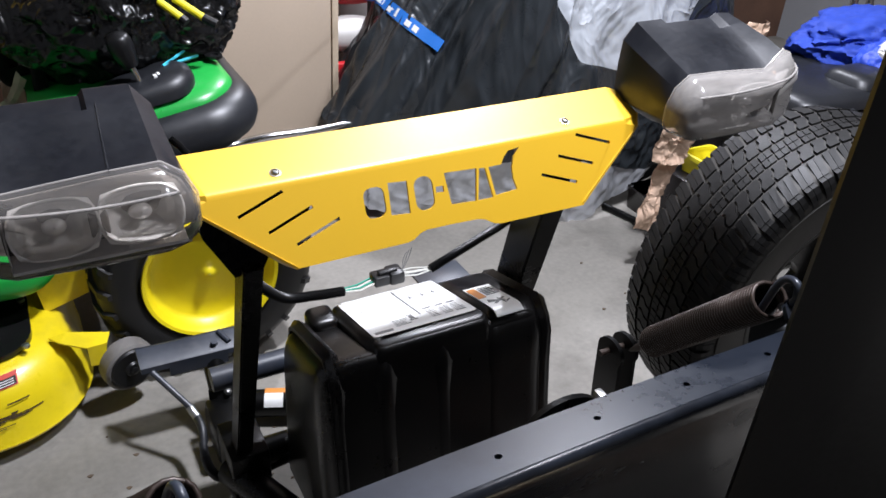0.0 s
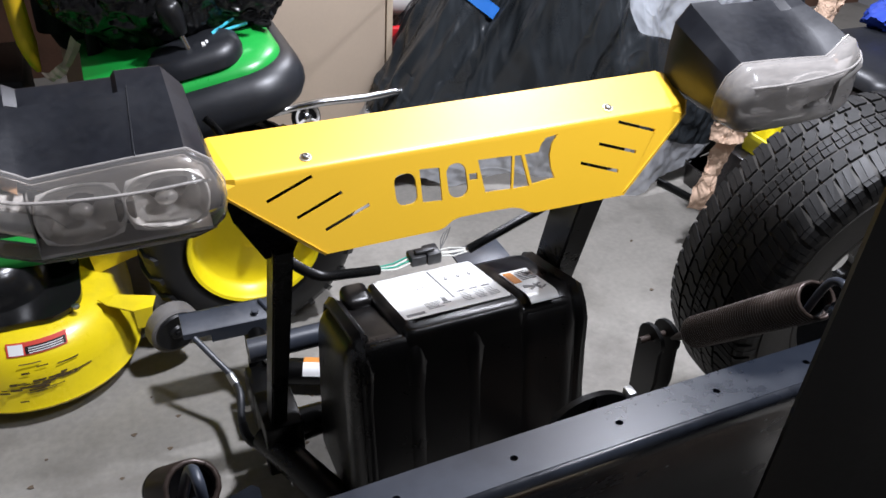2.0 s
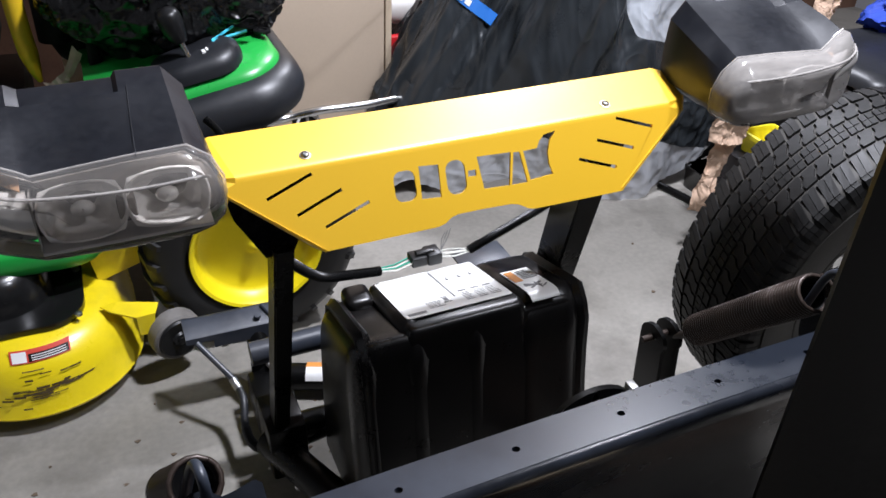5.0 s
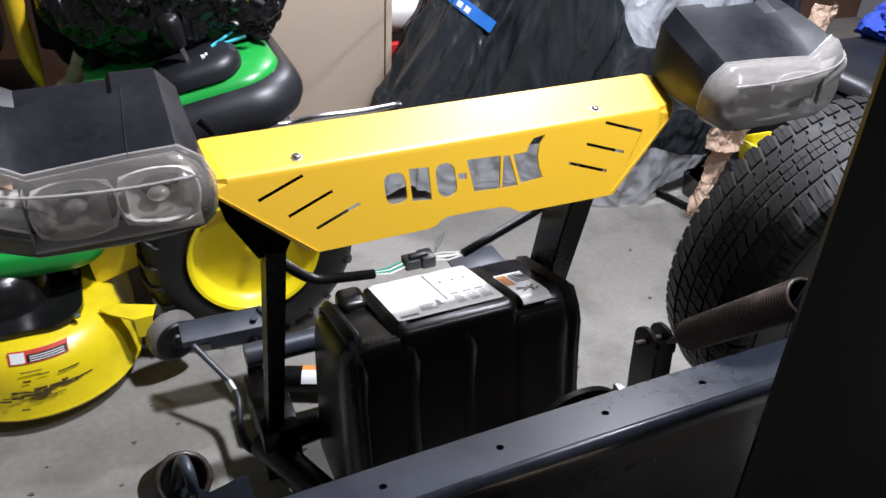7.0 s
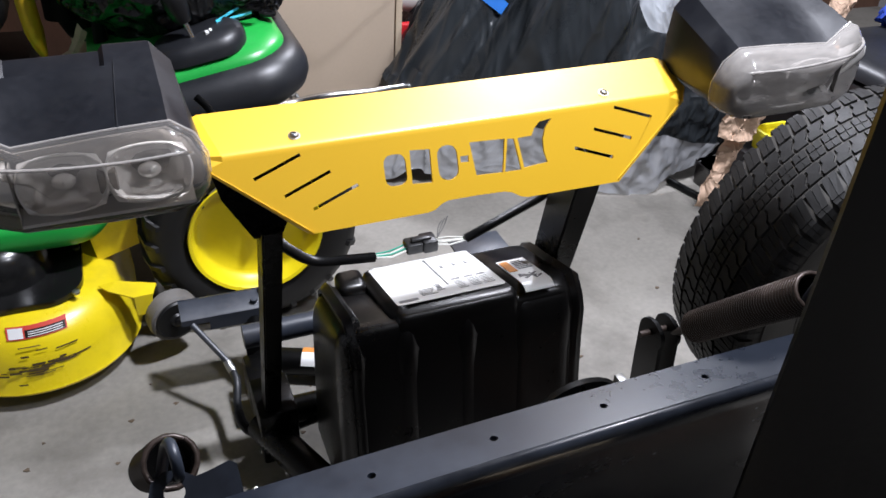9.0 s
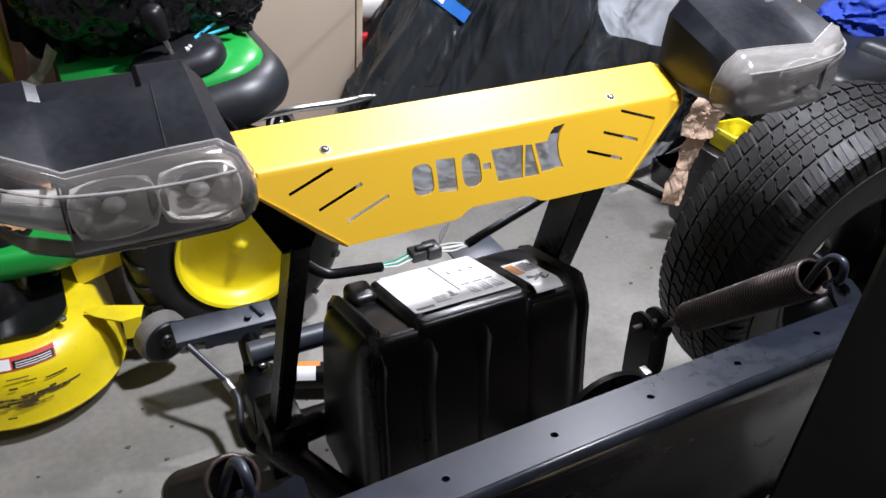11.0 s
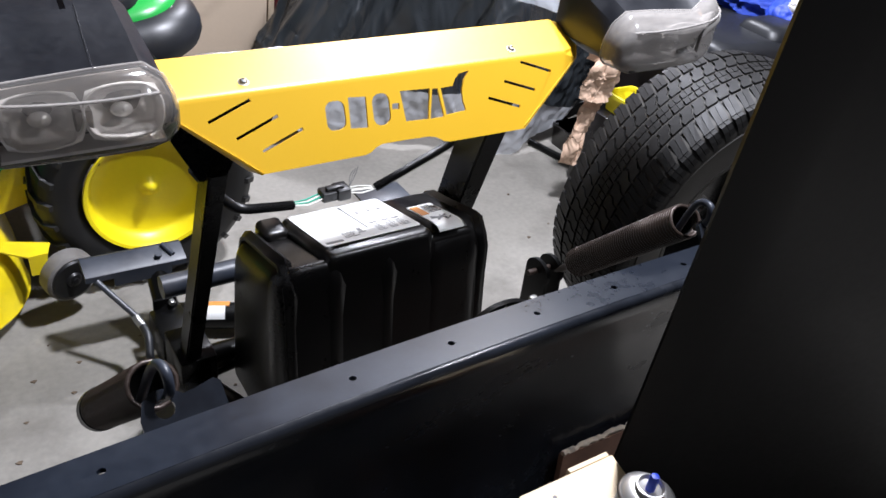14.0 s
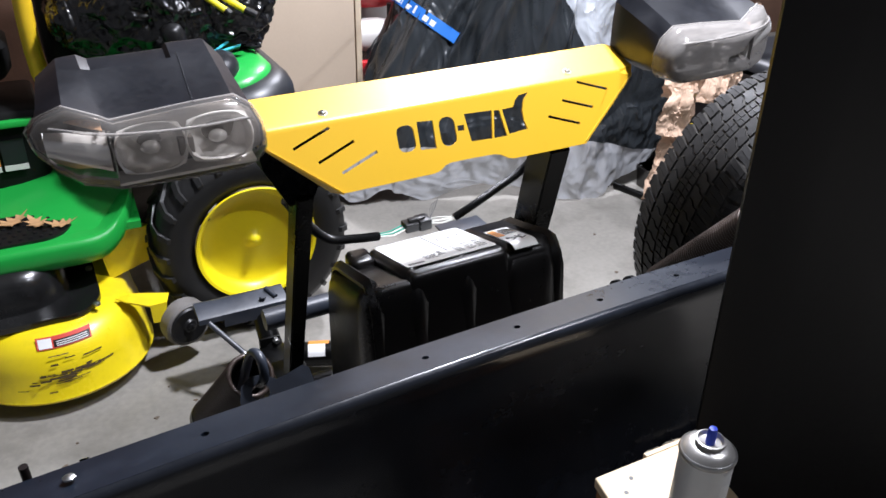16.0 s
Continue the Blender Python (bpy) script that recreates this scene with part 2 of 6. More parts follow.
WIREG = surface("green_wire", (0.02, 0.3, 0.2), 0.5, bump=0.0)
WIREW = surface("white_wire", (0.6, 0.6, 0.55), 0.5, bump=0.0)

# ---- building helpers ----
BASE = {}


def thing(name, loc, label, category, group="", tilt=None, kind=""):
    ob = new(name)
    ob.empty_display_size = 0.05
    m = Matrix.Translation(loc)
    BASE[ob] = m
    ob.matrix_world = (tilt @ m) if tilt else m
    return tagged(ob, label, category, group, kind)


def mesh(name, bm, material, smooth=0.6):
    me = bpy.data.meshes.new(name)
    bmesh.ops.recalc_face_normals(bm, faces=bm.faces)
    bm.to_mesh(me)
    bm.free()
    me.materials.append(material)
    if smooth:
        me.polygons.foreach_set("use_smooth", [True] * len(me.polygons))
        me.set_sharp_from_angle(angle=smooth)
    return me


def link_part(name, bm, material, parent, label="", smooth=0.6):
    bm.transform(BASE[parent].inverted())
    ob = new(name, mesh(name, bm, material, smooth))
    ob.parent = parent
    BASE[ob] = BASE[parent]
    return tagged(ob, label)


class Section:
    """A part of the plow: its first mesh is the part, later ones its sub-parts."""

    def __init__(self, name, label, tilted=True):
        self.name, self.label, self.tilted, self.main = name, label, tilted, None


def part(name, bm, material, parent, label="", smooth=0.6):
    if isinstance(parent, Section):
        if not parent.tilted:
            bm.transform(TILT.inverted())
        if parent.main is None:
            parent.main = link_part(parent.name, bm, material, PLOW, parent.label, smooth)
            return parent.main
        parent = parent.main
    return link_part(name, bm, material, parent, label, smooth)


def solid(name, bm, material, label, category, kind="", group="", smooth=0.6):
    ob = new(name, mesh(name, bm, material, smooth))
    return tagged(ob, label, category, group, kind)


def box(x0, x1, y0, y1, z0, z1, bevel=0.0, seg=2, bm=None, m=None):
    b = bmesh.new()
    bmesh.ops.create_cube(b, size=1.0)
    bmesh.ops.transform(b, matrix=Matrix.Translation(((x0 + x1) / 2, (y0 + y1) / 2, (z0 + z1) / 2)) @ Matrix.Diagonal((x1 - x0, y1 - y0, z1 - z0, 1)), verts=b.verts)
    if bevel:
        bmesh.ops.bevel(b, geom=b.edges[:], offset=bevel, segments=seg, affect="EDGES", profile=0.5)
    if m:
        b.transform(m)
    return join(bm, b)


def join(bm, b):
    if bm is None:
        return b
    me = bpy.data.meshes.new("tmp")
    b.to_mesh(me)
    b.free()
    bm.from_mesh(me)
    bpy.data.meshes.remove(me)
    return bm


def loft(rings, close=True, cap=True, bm=None):
    bm = bm or bmesh.new()
    vs = [[bm.verts.new(p) for p in r] for r in rings]
    n = len(vs[0])
    for a, b in zip(vs, vs[1:]):
        for i in range(n if close else n - 1):
            bm.faces.new((a[i], a[(i + 1) % n], b[(i + 1) % n], b[i]))
    if cap and close:
        bm.faces.new(vs[0][::-1])
        bm.faces.new(vs[-1])
    return bm


def frames(points):
    pts = [Vector(p) for p in points]
    out, up = [], None
    for i, p in enumerate(pts):
        d = (pts[min(i + 1, len(pts) - 1)] - pts[max(i - 1, 0)]).normalized()
        if up is None:
            up = d.orthogonal().normalized()
        up = (up - d * up.dot(d)).normalized()
        out.append((p, up, d.cross(up)))
    return out


def tube(points, r, n=12, bm=None, cap=True):
    radii = r if isinstance(r, (list, tuple)) else [r] * len(points)
    rings = []
    for (p, u, v), q in zip(frames(points), radii):
        rings.append([p + u * (q * math.cos(2 * math.pi * i / n)) + v * (q * math.sin(2 * math.pi * i / n)) for i in range(n)])
    return loft(rings, cap=cap, bm=bm)


def curve_points(ctrl, steps=8):
    """Catmull-Rom through the given points."""
    p = [Vector(c) for c in ctrl]
    p = [2 * p[0] - p[1]] + p + [2 * p[-1] - p[-2]]
    out = []
    for i in range(1, len(p) - 2):
        a, b, c, d = p[i - 1 : i + 3]
        for k in range(steps):
            t = k / steps
            out.append(0.5 * (2 * b + (c - a) * t + (2 * a - 5 * b + 4 * c - d) * t * t + (3 * b - a - 3 * c + d) * t**3))
    out.append(p[-2])
    return out


def lathe(profile, m, n=48, bm=None, cap=True):
    """profile: (radius, height) along the local z axis."""
    rings = [[m @ Vector((r * math.cos(2 * math.pi * i / n), r * math.sin(2 * math.pi * i / n), h)) for i in range(n)] for r, h in profile]
    return loft(rings, cap=cap, bm=bm)


def plate(outer, holes, thick, m, bm=None):
    """A flat sheet with holes, in the local xy plane, thick along local z."""
    b = bmesh.new()
    edges = []
    for loop in [outer, *holes]:
        vs = [b.verts.new((x, y, 0)) for x, y in loop]
        edges += [b.edges.new((vs[i], vs[(i + 1) % len(vs)])) for i in range(len(vs))]
    bmesh.ops.triangle_fill(b, use_beauty=True, use_dissolve=False, edges=edges)
    got = bmesh.ops.extrude_face_region(b, geom=b.faces[:])
    bmesh.ops.translate(b, vec=(0, 0, thick), verts=[v for v in got["geom"] if isinstance(v, bmesh.types.BMVert)])
    b.transform(m)
    return join(bm, b)


def axis_pose(at, z_axis, x_hint=(1, 0, 0)):
    z = Vector(z_axis).normalized()
    x = Vector(x_hint)
    x = (x - z * x.dot(z)).normalized()
    y = z.cross(x)
    return Matrix(((x.x, y.x, z.x, at[0]), (x.y, y.y, z.y, at[1]), (x.z, y.z, z.z, at[2]), (0, 0, 0, 1)))


def lump(centre, radii, seed, amp, freq, sub=5, ridge=True, flat=False):
    bm = bmesh.new()
    bmesh.ops.create_icosphere(bm, subdivisions=sub, radius=1.0)
    for v in bm.verts:
        d = v.co.normalized()
        q = d * freq + Vector((seed * 7.3, seed * 3.1, seed))
        k = noise.noise(q) * 0.9
        if ridge:
            k += 0.55 * (1 - 2 * abs(noise.noise(q * 2.3))) + 0.35 * (1 - 2 * abs(noise.noise(q * 5.1)))
        p = d * (1 + amp * k)
        v.co = Vector(centre) + Vector((p.x * radii[0], p.y * radii[1], max(p.z, -0.8) * radii[2]))
    return bm


def rounded(x0, x1, y0, y1, r, n=8):
    out = []
    for cx, cy, a0 in ((x1 - r, y1 - r, 0), (x0 + r, y1 - r, 90), (x0 + r, y0 + r, 180), (x1 - r, y0 + r, 270)):
        out += [(cx + r * math.cos(radians(a0 + 90 * k / n)), cy + r * math.sin(radians(a0 + 90 * k / n))) for k in range(n + 1)]
    return out


# ---- the room ----
solid("floor", box(-2.6, 5.1, -3.1, 4.1, -0.12, 0.0), CONCRETE, "stained grey concrete garage floor", "floor", "structure", smooth=0)
solid("wall_north", box(-2.6, 5.1, 4.0, 4.12, 0.0, 3.2), BRICK, "brown block garage wall behind stored things", "wall", "structure", smooth=0)
solid("wall_south", box(-2.6, 5.1, -3.12, -3.0, 0.0, 3.2), WALL, "plain painted garage wall", "wall", "structure", smooth=0)
solid("wall_west", box(-2.62, -2.5, -3.0, 4.0, 0.0, 3.2), WALL, "plain painted garage wall", "wall", "structure", smooth=0)
solid("wall_east", box(5.0, 5.12, -3.0, 4.0, 0.0, 3.2), WALL, "plain painted garage wall", "wall", "structure", smooth=0)
solid("ceiling", box(-2.6, 5.1, -3.1, 4.1, 3.2, 3.3), CEIL, "plain garage ceiling", "ceiling", "structure", smooth=0)

# ---- the snow plow ----
CX = 0.905
TILT = Matrix.Translation((CX, 0, 0.7)) @ Matrix.Rotation(radians(-1.5), 4, "Y") @ Matrix.Translation((-CX, 0, -0.7))

PLOW = thing("snow_plow", (CX, 1.2, 0.0), "yellow and black detached snow plow standing on the garage floor", "snow plow", tilt=TILT)

FACE = axis_pose((CX, 1.2445, 0.85), (0, -0.918, 0.3966))  # local x along the bar, local y up the sheet


def slot(a, b, w=0.0025):
    a, b = Vector(a), Vector(b)
    d = (b - a).normalized()
    n = Vector((-d.y, d.x)) * w
    return [tuple(p) for p in (a - n, b - n, b + n, a + n)]


def light_bar_cover():
    ob = Section("light_bar_cover", "yellow powder-coated cover with cut-out slots")
    outer = [(-0.359, 0.043), (-0.386, 0.034), (-0.2535, -0.0755), (-0.077, -0.0745), (-0.066, -0.072), (-0.054, -0.0645), (-0.043, -0.0615), (0.0, -0.0615), (0.048, -0.063), (0.062, -0.0665), (0.077, -0.0755), (0.088, -0.078), (0.252, -0.0795), (0.386, 0.034), (0.359, 0.043)]
    holes = [slot((-0.322, 0.013), (-0.254, 0.038)), slot((-0.284, -0.0168), (-0.215, 0.0087)), slot((-0.2468, -0.0412), (-0.1776, -0.0163))]
    holes += [slot((0.253, 0.0405), (0.322, 0.0163)), slot((0.2136, 0.011), (0.282, -0.0128)), slot((0.1768, -0.014), (0.2453, -0.0385))]
    # plain openings where the maker's mark is cut through
    holes.append(rounded(-0.1365, -0.103, -0.0275, 0.0185, 0.012, 4))
    holes.append([(-0.0965, -0.0285), (-0.065, -0.031), (-0.0635, 0.0185), (-0.095, 0.021)])
    holes.append(rounded(-0.0535, -0.0215, -0.0315, 0.0205, 0.014, 4))
    holes.append([(-0.0175, -0.0085), (-0.004, -0.009), (-0.0035, 0.0005), (-0.017, 0.001)])
    holes.append([(0.006, -0.0315), (0.050, -0.0335), (0.058, 0.017), (0.0, 0.0195)])
    holes.append([(0.0535, -0.034), (0.0815, -0.034), (0.0735, 0.015), (0.0625, 0.016)])
    holes.append([(0.0865, -0.032), (0.1275, -0.029), (0.1225, -0.012), (0.1225, 0.008), (0.129, 0.025), (0.1405, 0.0375), (0.119, 0.035), (0.110, 0.027), (0.1035, 0.0155), (0.0795, 0.015)])
    part("front_sheet", plate(outer, holes, -0.004, FACE), YELLOW, ob)
    # top sheet with a rounded bend along its front
    a, fold = (FACE @ Vector(p) for p in ((0, 0.043, 0), (0, 0.051, 0)))
    rear = Vector((CX, 1.350, 0.9225))
    b = fold + (rear - fold).normalized() * 0.008
    line = [a, a.lerp(fold, 0.55).lerp(fold.lerp(b, 0.1), 0.12), a.lerp(fold, 0.8).lerp(fold.lerp(b, 0.3), 0.35), a.lerp(fold, 0.9).lerp(fold.lerp(b, 0.55), 0.6), fold.lerp(b, 0.9), b.lerp(rear, 0.1), rear, rear + Vector((0, 0.002, -0.010))]
    under = [p + Vector((0, 0.0026, -0.0028)) for p in line[::-1]]
    ends = lambda p: 0.359 + 0.019 * max(0.0, min(1.0, (p.y - fold.y) / (rear.y - fold.y)))
    rings = [[(CX + k * ends(p), p.y, p.z) for p in line + under] for k in (-1.0, -0.5, 0.0, 0.5, 1.0)]
    part("top_sheet", loft(rings), YELLOW, ob, smooth=0.9)
    for s in (-1, 1):
        at = lambda x, y, o=0.0: FACE @ Vector((s * x, y, o))
        p, q, low = at(0.359, 0.043), at(0.386, 0.034), at(0.253, -0.077)
        front, back, far, tip = fold + Vector((s * 0.359, 0, 0)), rear + Vector((s * 0.378, 0, 0)), rear + Vector((s * 0.395, -0.006, -0.004)), Vector((CX + s * 0.399, 1.278, 0.895))
        g = tip + Vector((s * -0.002, 0.028, -0.002))
        h = low + Vector((s * 0.012, 0.030, -0.006))

        def leaf_of(faces, off):
            bm = bmesh.new()
            for points in faces:
                f = [bm.verts.new(v) for v in points]
                r = [bm.verts.new(v + Vector(off)) for v in points]
                bm.faces.new(f), bm.faces.new(r[::-1])
                for i in range(len(f)):
                    bm.faces.new((f[i], f[(i + 1) % len(f)], r[(i + 1) % len(f)], r[i]))
            bmesh.ops.remove_doubles(bm, verts=bm.verts, dist=0.0002)
            return bm

        part("side_flap", leaf_of([(front, back, tip), (back, far, tip), (p, front, tip), (p, tip, q)], (s * -0.002, 0.0025, -0.001)), YELLOW, ob, smooth=0)
        part("return_lip", leaf_of([(q, tip, g), (q, g, h, low)], (s * -0.002, 0.0, 0.003)), YELLOW, ob, smooth=0)
    for u in (-0.2556, 0.2446):
        spot = fold.lerp(rear, 0.225)
        m = axis_pose((CX + u, spot.y, spot.z), (0, -0.31, 0.95))
        part("washer", lathe([(0.0085, 0), (0.0085, 0.0012), (0.006, 0.0014)], m, 20), ZINC, ob)
        part("bolt", lathe([(0.0064, 0.0012), (0.0062, 0.003), (0.005, 0.0045), (0.003, 0.0053), (0.0028, 0.0035), (0.0005, 0.0035)], m, 20), ZINC, ob, "zinc button bolt")
    return ob


light_bar_cover()


def plow_lamp(s):
    ob = Section("headlamp", "black plastic headlamp with hazed clear lens")
    X = lambda u: CX + s * u
    # outline of the housing mouth, seen from the front: inner end, top, outer end, bottom
    out = [(0.382, 0.915), (0.382, 0.940), (0.395, 0.969), (0.420, 0.988), (0.484, 0.986), (0.492, 0.9855), (0.545, 0.982), (0.594, 0.978), (0.606, 0.985), (0.650, 1.002), (0.688, 0.982), (0.702, 0.962), (0.697, 0.938), (0.675, 0.915), (0.648, 0.899), (0.60, 0.889), (0.50, 0.886), (0.42, 0.887), (0.397, 0.894), (0.386, 0.904)]
    cu, cz = 0.55, 0.92
    bend = lambda u: 0.10 * max(0.0, (u - 0.58) / 0.13) ** 2  # the outer end wraps back
    ring = lambda y, k, dz=0.0: [(X(cu + (u - cu) * k), y - 0.015 + bend(u) * 0.6, cz + (z - cz) * k + dz) for u, z in out]
    # housing: deep box that rises to the rear
    back = [(0.396, 0.905), (0.396, 0.965), (0.400, 1.008), (0.424, 1.037), (0.480, 1.037), (0.486, 1.037), (0.545, 1.036), (0.598, 1.036), (0.612, 1.036), (0.64, 1.034), (0.672, 1.01), (0.68, 0.96), (0.68, 0.92), (0.67, 0.895), (0.65, 0.885), (0.60, 0.882), (0.50, 0.882), (0.44, 0.882), (0.425, 0.886), (0.418, 0.893)]
    raised = lambda r: [(x, y, max(z, 0.903 + 0.024 * max(0.0, min(1.0, (s * (x - CX) - 0.60) / 0.06)))) for x, y, z in r]
    rings = [raised(ring(1.245, 0.88)), raised(ring(1.207, 0.94)), raised(ring(1.205, 0.99)), raised(ring(1.215, 0.99))]
    for t in (0.35, 0.72, 0.74, 0.97, 1.0):
        k = 1.0 if t < 0.98 else 0.985
        sunk = 0.008 if t > 0.73 else 0.0  # shallow recess at the rear of the top
        rings.append([(X(cu + (u0 + (u1 - u0) * t - cu) * k), 1.200 + t * 0.15, cz + (z0 + (z1 - z0) * t - cz) * k - (sunk if i in (5, 6, 7) else 0)) for i, ((u0, z0), (u1, z1)) in enumerate(zip(out, back))])
    part("housing", loft(rings, cap=True), HOUSING, ob, smooth=0.5)
    if s < 0:
        part("mould_seam", tube([(X(0.478), 1.192, 0.9868), (X(0.474), 1.26, 1.0088), (X(0.470), 1.315, 1.0270)], 0.0004, 6), HOUSING, ob)
    # inner bezel and reflectors
    bowl = [raised(ring(y, k)) for y, k in ((1.2035, 0.965), (1.2025, 0.955), (1.203, 0.93), (1.209, 0.84), (1.213, 0.66), (1.215, 0.4), (1.216, 0.02))]
    part("bezel", loft(bowl, cap=False), BEZEL, ob, "silver inner bowl", smooth=1.3)
    for u in (0.452, 0.548):
        m = axis_pose((X(u), 1.199, 0.930), (0, -1, 0.30 if s < 0 else 0.08)) @ Matrix.Diagonal((1.06, 0.76, 1, 1))
        # squarish bowl of flat facets
        rings = []
        for row, (rad, h) in enumerate(((0.0475, 0.030), (0.0455, 0.031), (0.043, 0.026), (0.038, 0.016), (0.030, 0.008), (0.019, 0.001), (0.007, -0.003))):
            facets = []
            for k in range(16):
                a = 2 * math.pi * (k + 0.5 * (row % 2)) / 16
                square = 1.0 / max(abs(math.cos(a)), abs(math.sin(a))) ** 0.45
                facets.append(m @ Vector((rad * square * math.cos(a), rad * square * math.sin(a), h)))
            rings.append(facets)
        part("reflector", loft(rings, cap=False), REFLECT, ob, "faceted silver reflector", smooth=0.12)
        rim = [p + Vector((0, -0.0005, 0)) for p in rings[1]]
        part("reflector_rim", tube(rim + rim[:1], 0.0016, 8), REFLECT, ob, smooth=1.2)
        part("bulb", lathe([(0.006, -0.004), (0.0065, 0.010), (0.005, 0.018), (0.001, 0.020)], m, 14), CHROME, ob)
        part("bulb_shield", lathe([(0.013, 0.012), (0.0125, 0.018), (0.010, 0.022), (0.001, 0.024)], m, 16, cap=False), REFLECT, ob, smooth=0.9)
    part("bridge", box(*sorted((X(0.489), X(0.511))), 1.170, 1.190, 0.915, 0.945, 0.004), BEZEL, ob)
    part("reflector_ledge", loft([[(X(x), y, z) for y, z in ((1.160, 0.8935), (1.190, 0.900), (1.190, 0.904), (1.160, 0.8975))] for x in (0.405, 0.43, 0.5, 0.56, 0.6)]), REFLECT, ob, smooth=0.3)
    part("divider", box(*sorted((X(0.5985), X(0.6005))), 1.160, 1.196, 0.898, 0.966, 0.0008), LENSEDGE, ob, "clear dividing wall")
    # outer compartment with a fluted signal reflector
    rows = []
    for t, dy in ((0.0, 0.004), (0.12, 0.0), (0.4, -0.003), (0.75, 0.0), (1.0, 0.006)):
        row = []
        for k in range(25):
            u = 0.603 + 0.079 * k / 24
            low, high = 0.907 + 0.40 * (u - 0.603), 0.966 + 0.08 * (u - 0.603)
            row.append((X(u), 1.182 + dy + 0.0003 * (k % 2) + 0.5 * (u - 0.603) ** 1.4, low + (high - low) * t))
        rows.append(row + [(x, y + 0.004, z) for x, y, z in row[::-1]])
    signal = part("signal_reflector", loft(rows), REFLECT, ob, "fluted silver signal reflector", smooth=1.2)
    sheet = [[(X(u), y, z) for y, z in ((1.178 + 1.1 * (u - 0.605), 0.971 + 0.10 * (u - 0.605)), (1.204 + 0.9 * (u - 0.605), 0.979 + 0.14 * (u - 0.605)), (1.204 + 0.9 * (u - 0.605), 0.977 + 0.14 * (u - 0.605)), (1.178 + 1.1 * (u - 0.605), 0.969 + 0.10 * (u - 0.605)))] for u in (0.607, 0.63, 0.655, 0.672)]
    part("signal_cap", loft(sheet), SIGNAL, signal, "pale amber strip")
    # lens: a deep clear shell with a crease along it
    rs = [ring(1.214, 1.006), [(x, y - 0.010, z) for x, y, z in ring(1.205, 1.0)]]
    lift = lambda z, top: min(z, top) if z > 0.93 else z
    rs.append([(x, y - 0.024 + 0.012 * (z > 0.965), z - 0.004 * (z > 0.965)) for x, y, z in ring(1.2, 0.975)])
    rs.append([(x, y - 0.032, lift(z, 0.968)) for x, y, z in ring(1.2, 0.93)])
    rs.append([(x, y - 0.036, lift(z, 0.962)) for x, y, z in ring(1.2, 0.80)])
    rs.append([(x, y - 0.038, lift(z, 0.955)) for x, y, z in ring(1.2, 0.55)])
    rs.append([(x, y - 0.039, lift(z, 0.945)) for x, y, z in ring(1.2, 0.25)])
    bm = loft(rs, cap=False)
    bm.faces.new(list(bm.verts)[-len(out):])
    lens = part("lens", bm, (LENS if s < 0 else CLOUDY), ob, "hazed clear plastic lens", smooth=0.9)
    edge = [(x, y - 0.002, z) for x, y, z in rs[0]]
    part("lens_rim", tube(edge + [edge[0]], 0.0018, 8), LENSEDGE, ob)
    crease = curve_points([(X(u), y, z) for u, y, z in ((0.400, 1.172, 0.954), (0.416, 1.152, 0.966), (0.46, 1.148, 0.966), (0.52, 1.1465, 0.968), (0.575, 1.148, 0.972), (0.61, 1.154, 0.975), (0.645, 1.172, 0.979), (0.672, 1.2, 0.978))], 4)
    part("lens_ridge", tube(crease, 0.0021, 8), LENSEDGE, ob)
    foot = [(x, y, z) for x, y, z in rs[2] if z < 0.9]
    part("lens_lip", tube(foot, 0.0015, 6), LENSEDGE, ob)
    # bracket to the post
    part("bracket", box(*sorted((X(0.33), X(0.43))), 1.335, 1.355, 0.875, 0.915, 0.004), BLACK, ob)
    return ob


plow_lamp(-1)
plow_lamp(1)


def plow_mount():
    ob = Section("mount_frame", "black steel uprights")
    for s in (-1, 1):
        # upright, leaning forward at its top
        a, b = (Vector((0.605, 1.300, 0.76)), Vector((0.596, 1.53, 0.10))) if s < 0 else (Vector((1.140, 1.305, 0.76)), Vector((1.248, 1.60, 0.10)))
        w, dp = (0.016, 0.022) if s < 0 else (0.024, 0.04)
        d = (b - a).normalized()
        n = Vector((0, d.z, -d.y)).normalized()
        rings = [[p + Vector((sx * w, 0, 0)) + n * (sy * dp) for sx, sy in ((-1, -1), (1, -1), (1, 1), (-1, 1))] for p in (a, b)]
        post = loft(rings)
        bmesh.ops.bevel(post, geom=post.edges[:], offset=0.003, segments=2, affect="EDGES")
        part("upright", post, BLACK, ob)
        # gusset that carries the lamp and the bar
        g = [(CX + s * 0.326, 0.738), (CX + s * 0.366, 0.815), (CX + s * 0.378, 0.87), (CX + s * 0.190, 0.87), (CX + s * 0.228, 0.788), (CX + s * 0.272, 0.765), (CX + s * 0.282, 0.742)]
        bm = loft([[(x, (1.285 if s < 0 else 1.345) + (0.9 - z) * 0.05, z) for x, z in g], [(x, (1.345 if s < 0 else 1.375) + (0.9 - z) * 0.1, z) for x, z in g]])
        part("gusset", bm, BLACK, ob)
        part("foot_plate", box(CX + s * 0.30 - 0.04, CX + s * 0.30 + 0.04, 1.46, 1.58, 0.06, 0.2, 0.006), BLACK, ob)
    part("cross_tube", tube([(CX - 0.34, 1.56, 0.335), (CX + 0.30, 1.56, 0.335)], 0.025, 20), ARM, ob)
    part("lower_tube", tube([(CX - 0.33, 1.52, 0.14), (CX + 0.33, 1.52, 0.14)], 0.03, 20), BLACK, ob)
    for s in (-1, 1):
        part("push_arm", tube([(CX + s * 0.33, 1.52, 0.12), (CX + s * 0.12, 0.98, 0.16)], 0.035, 12), BLACK, ob)
    return ob


plow_mount()


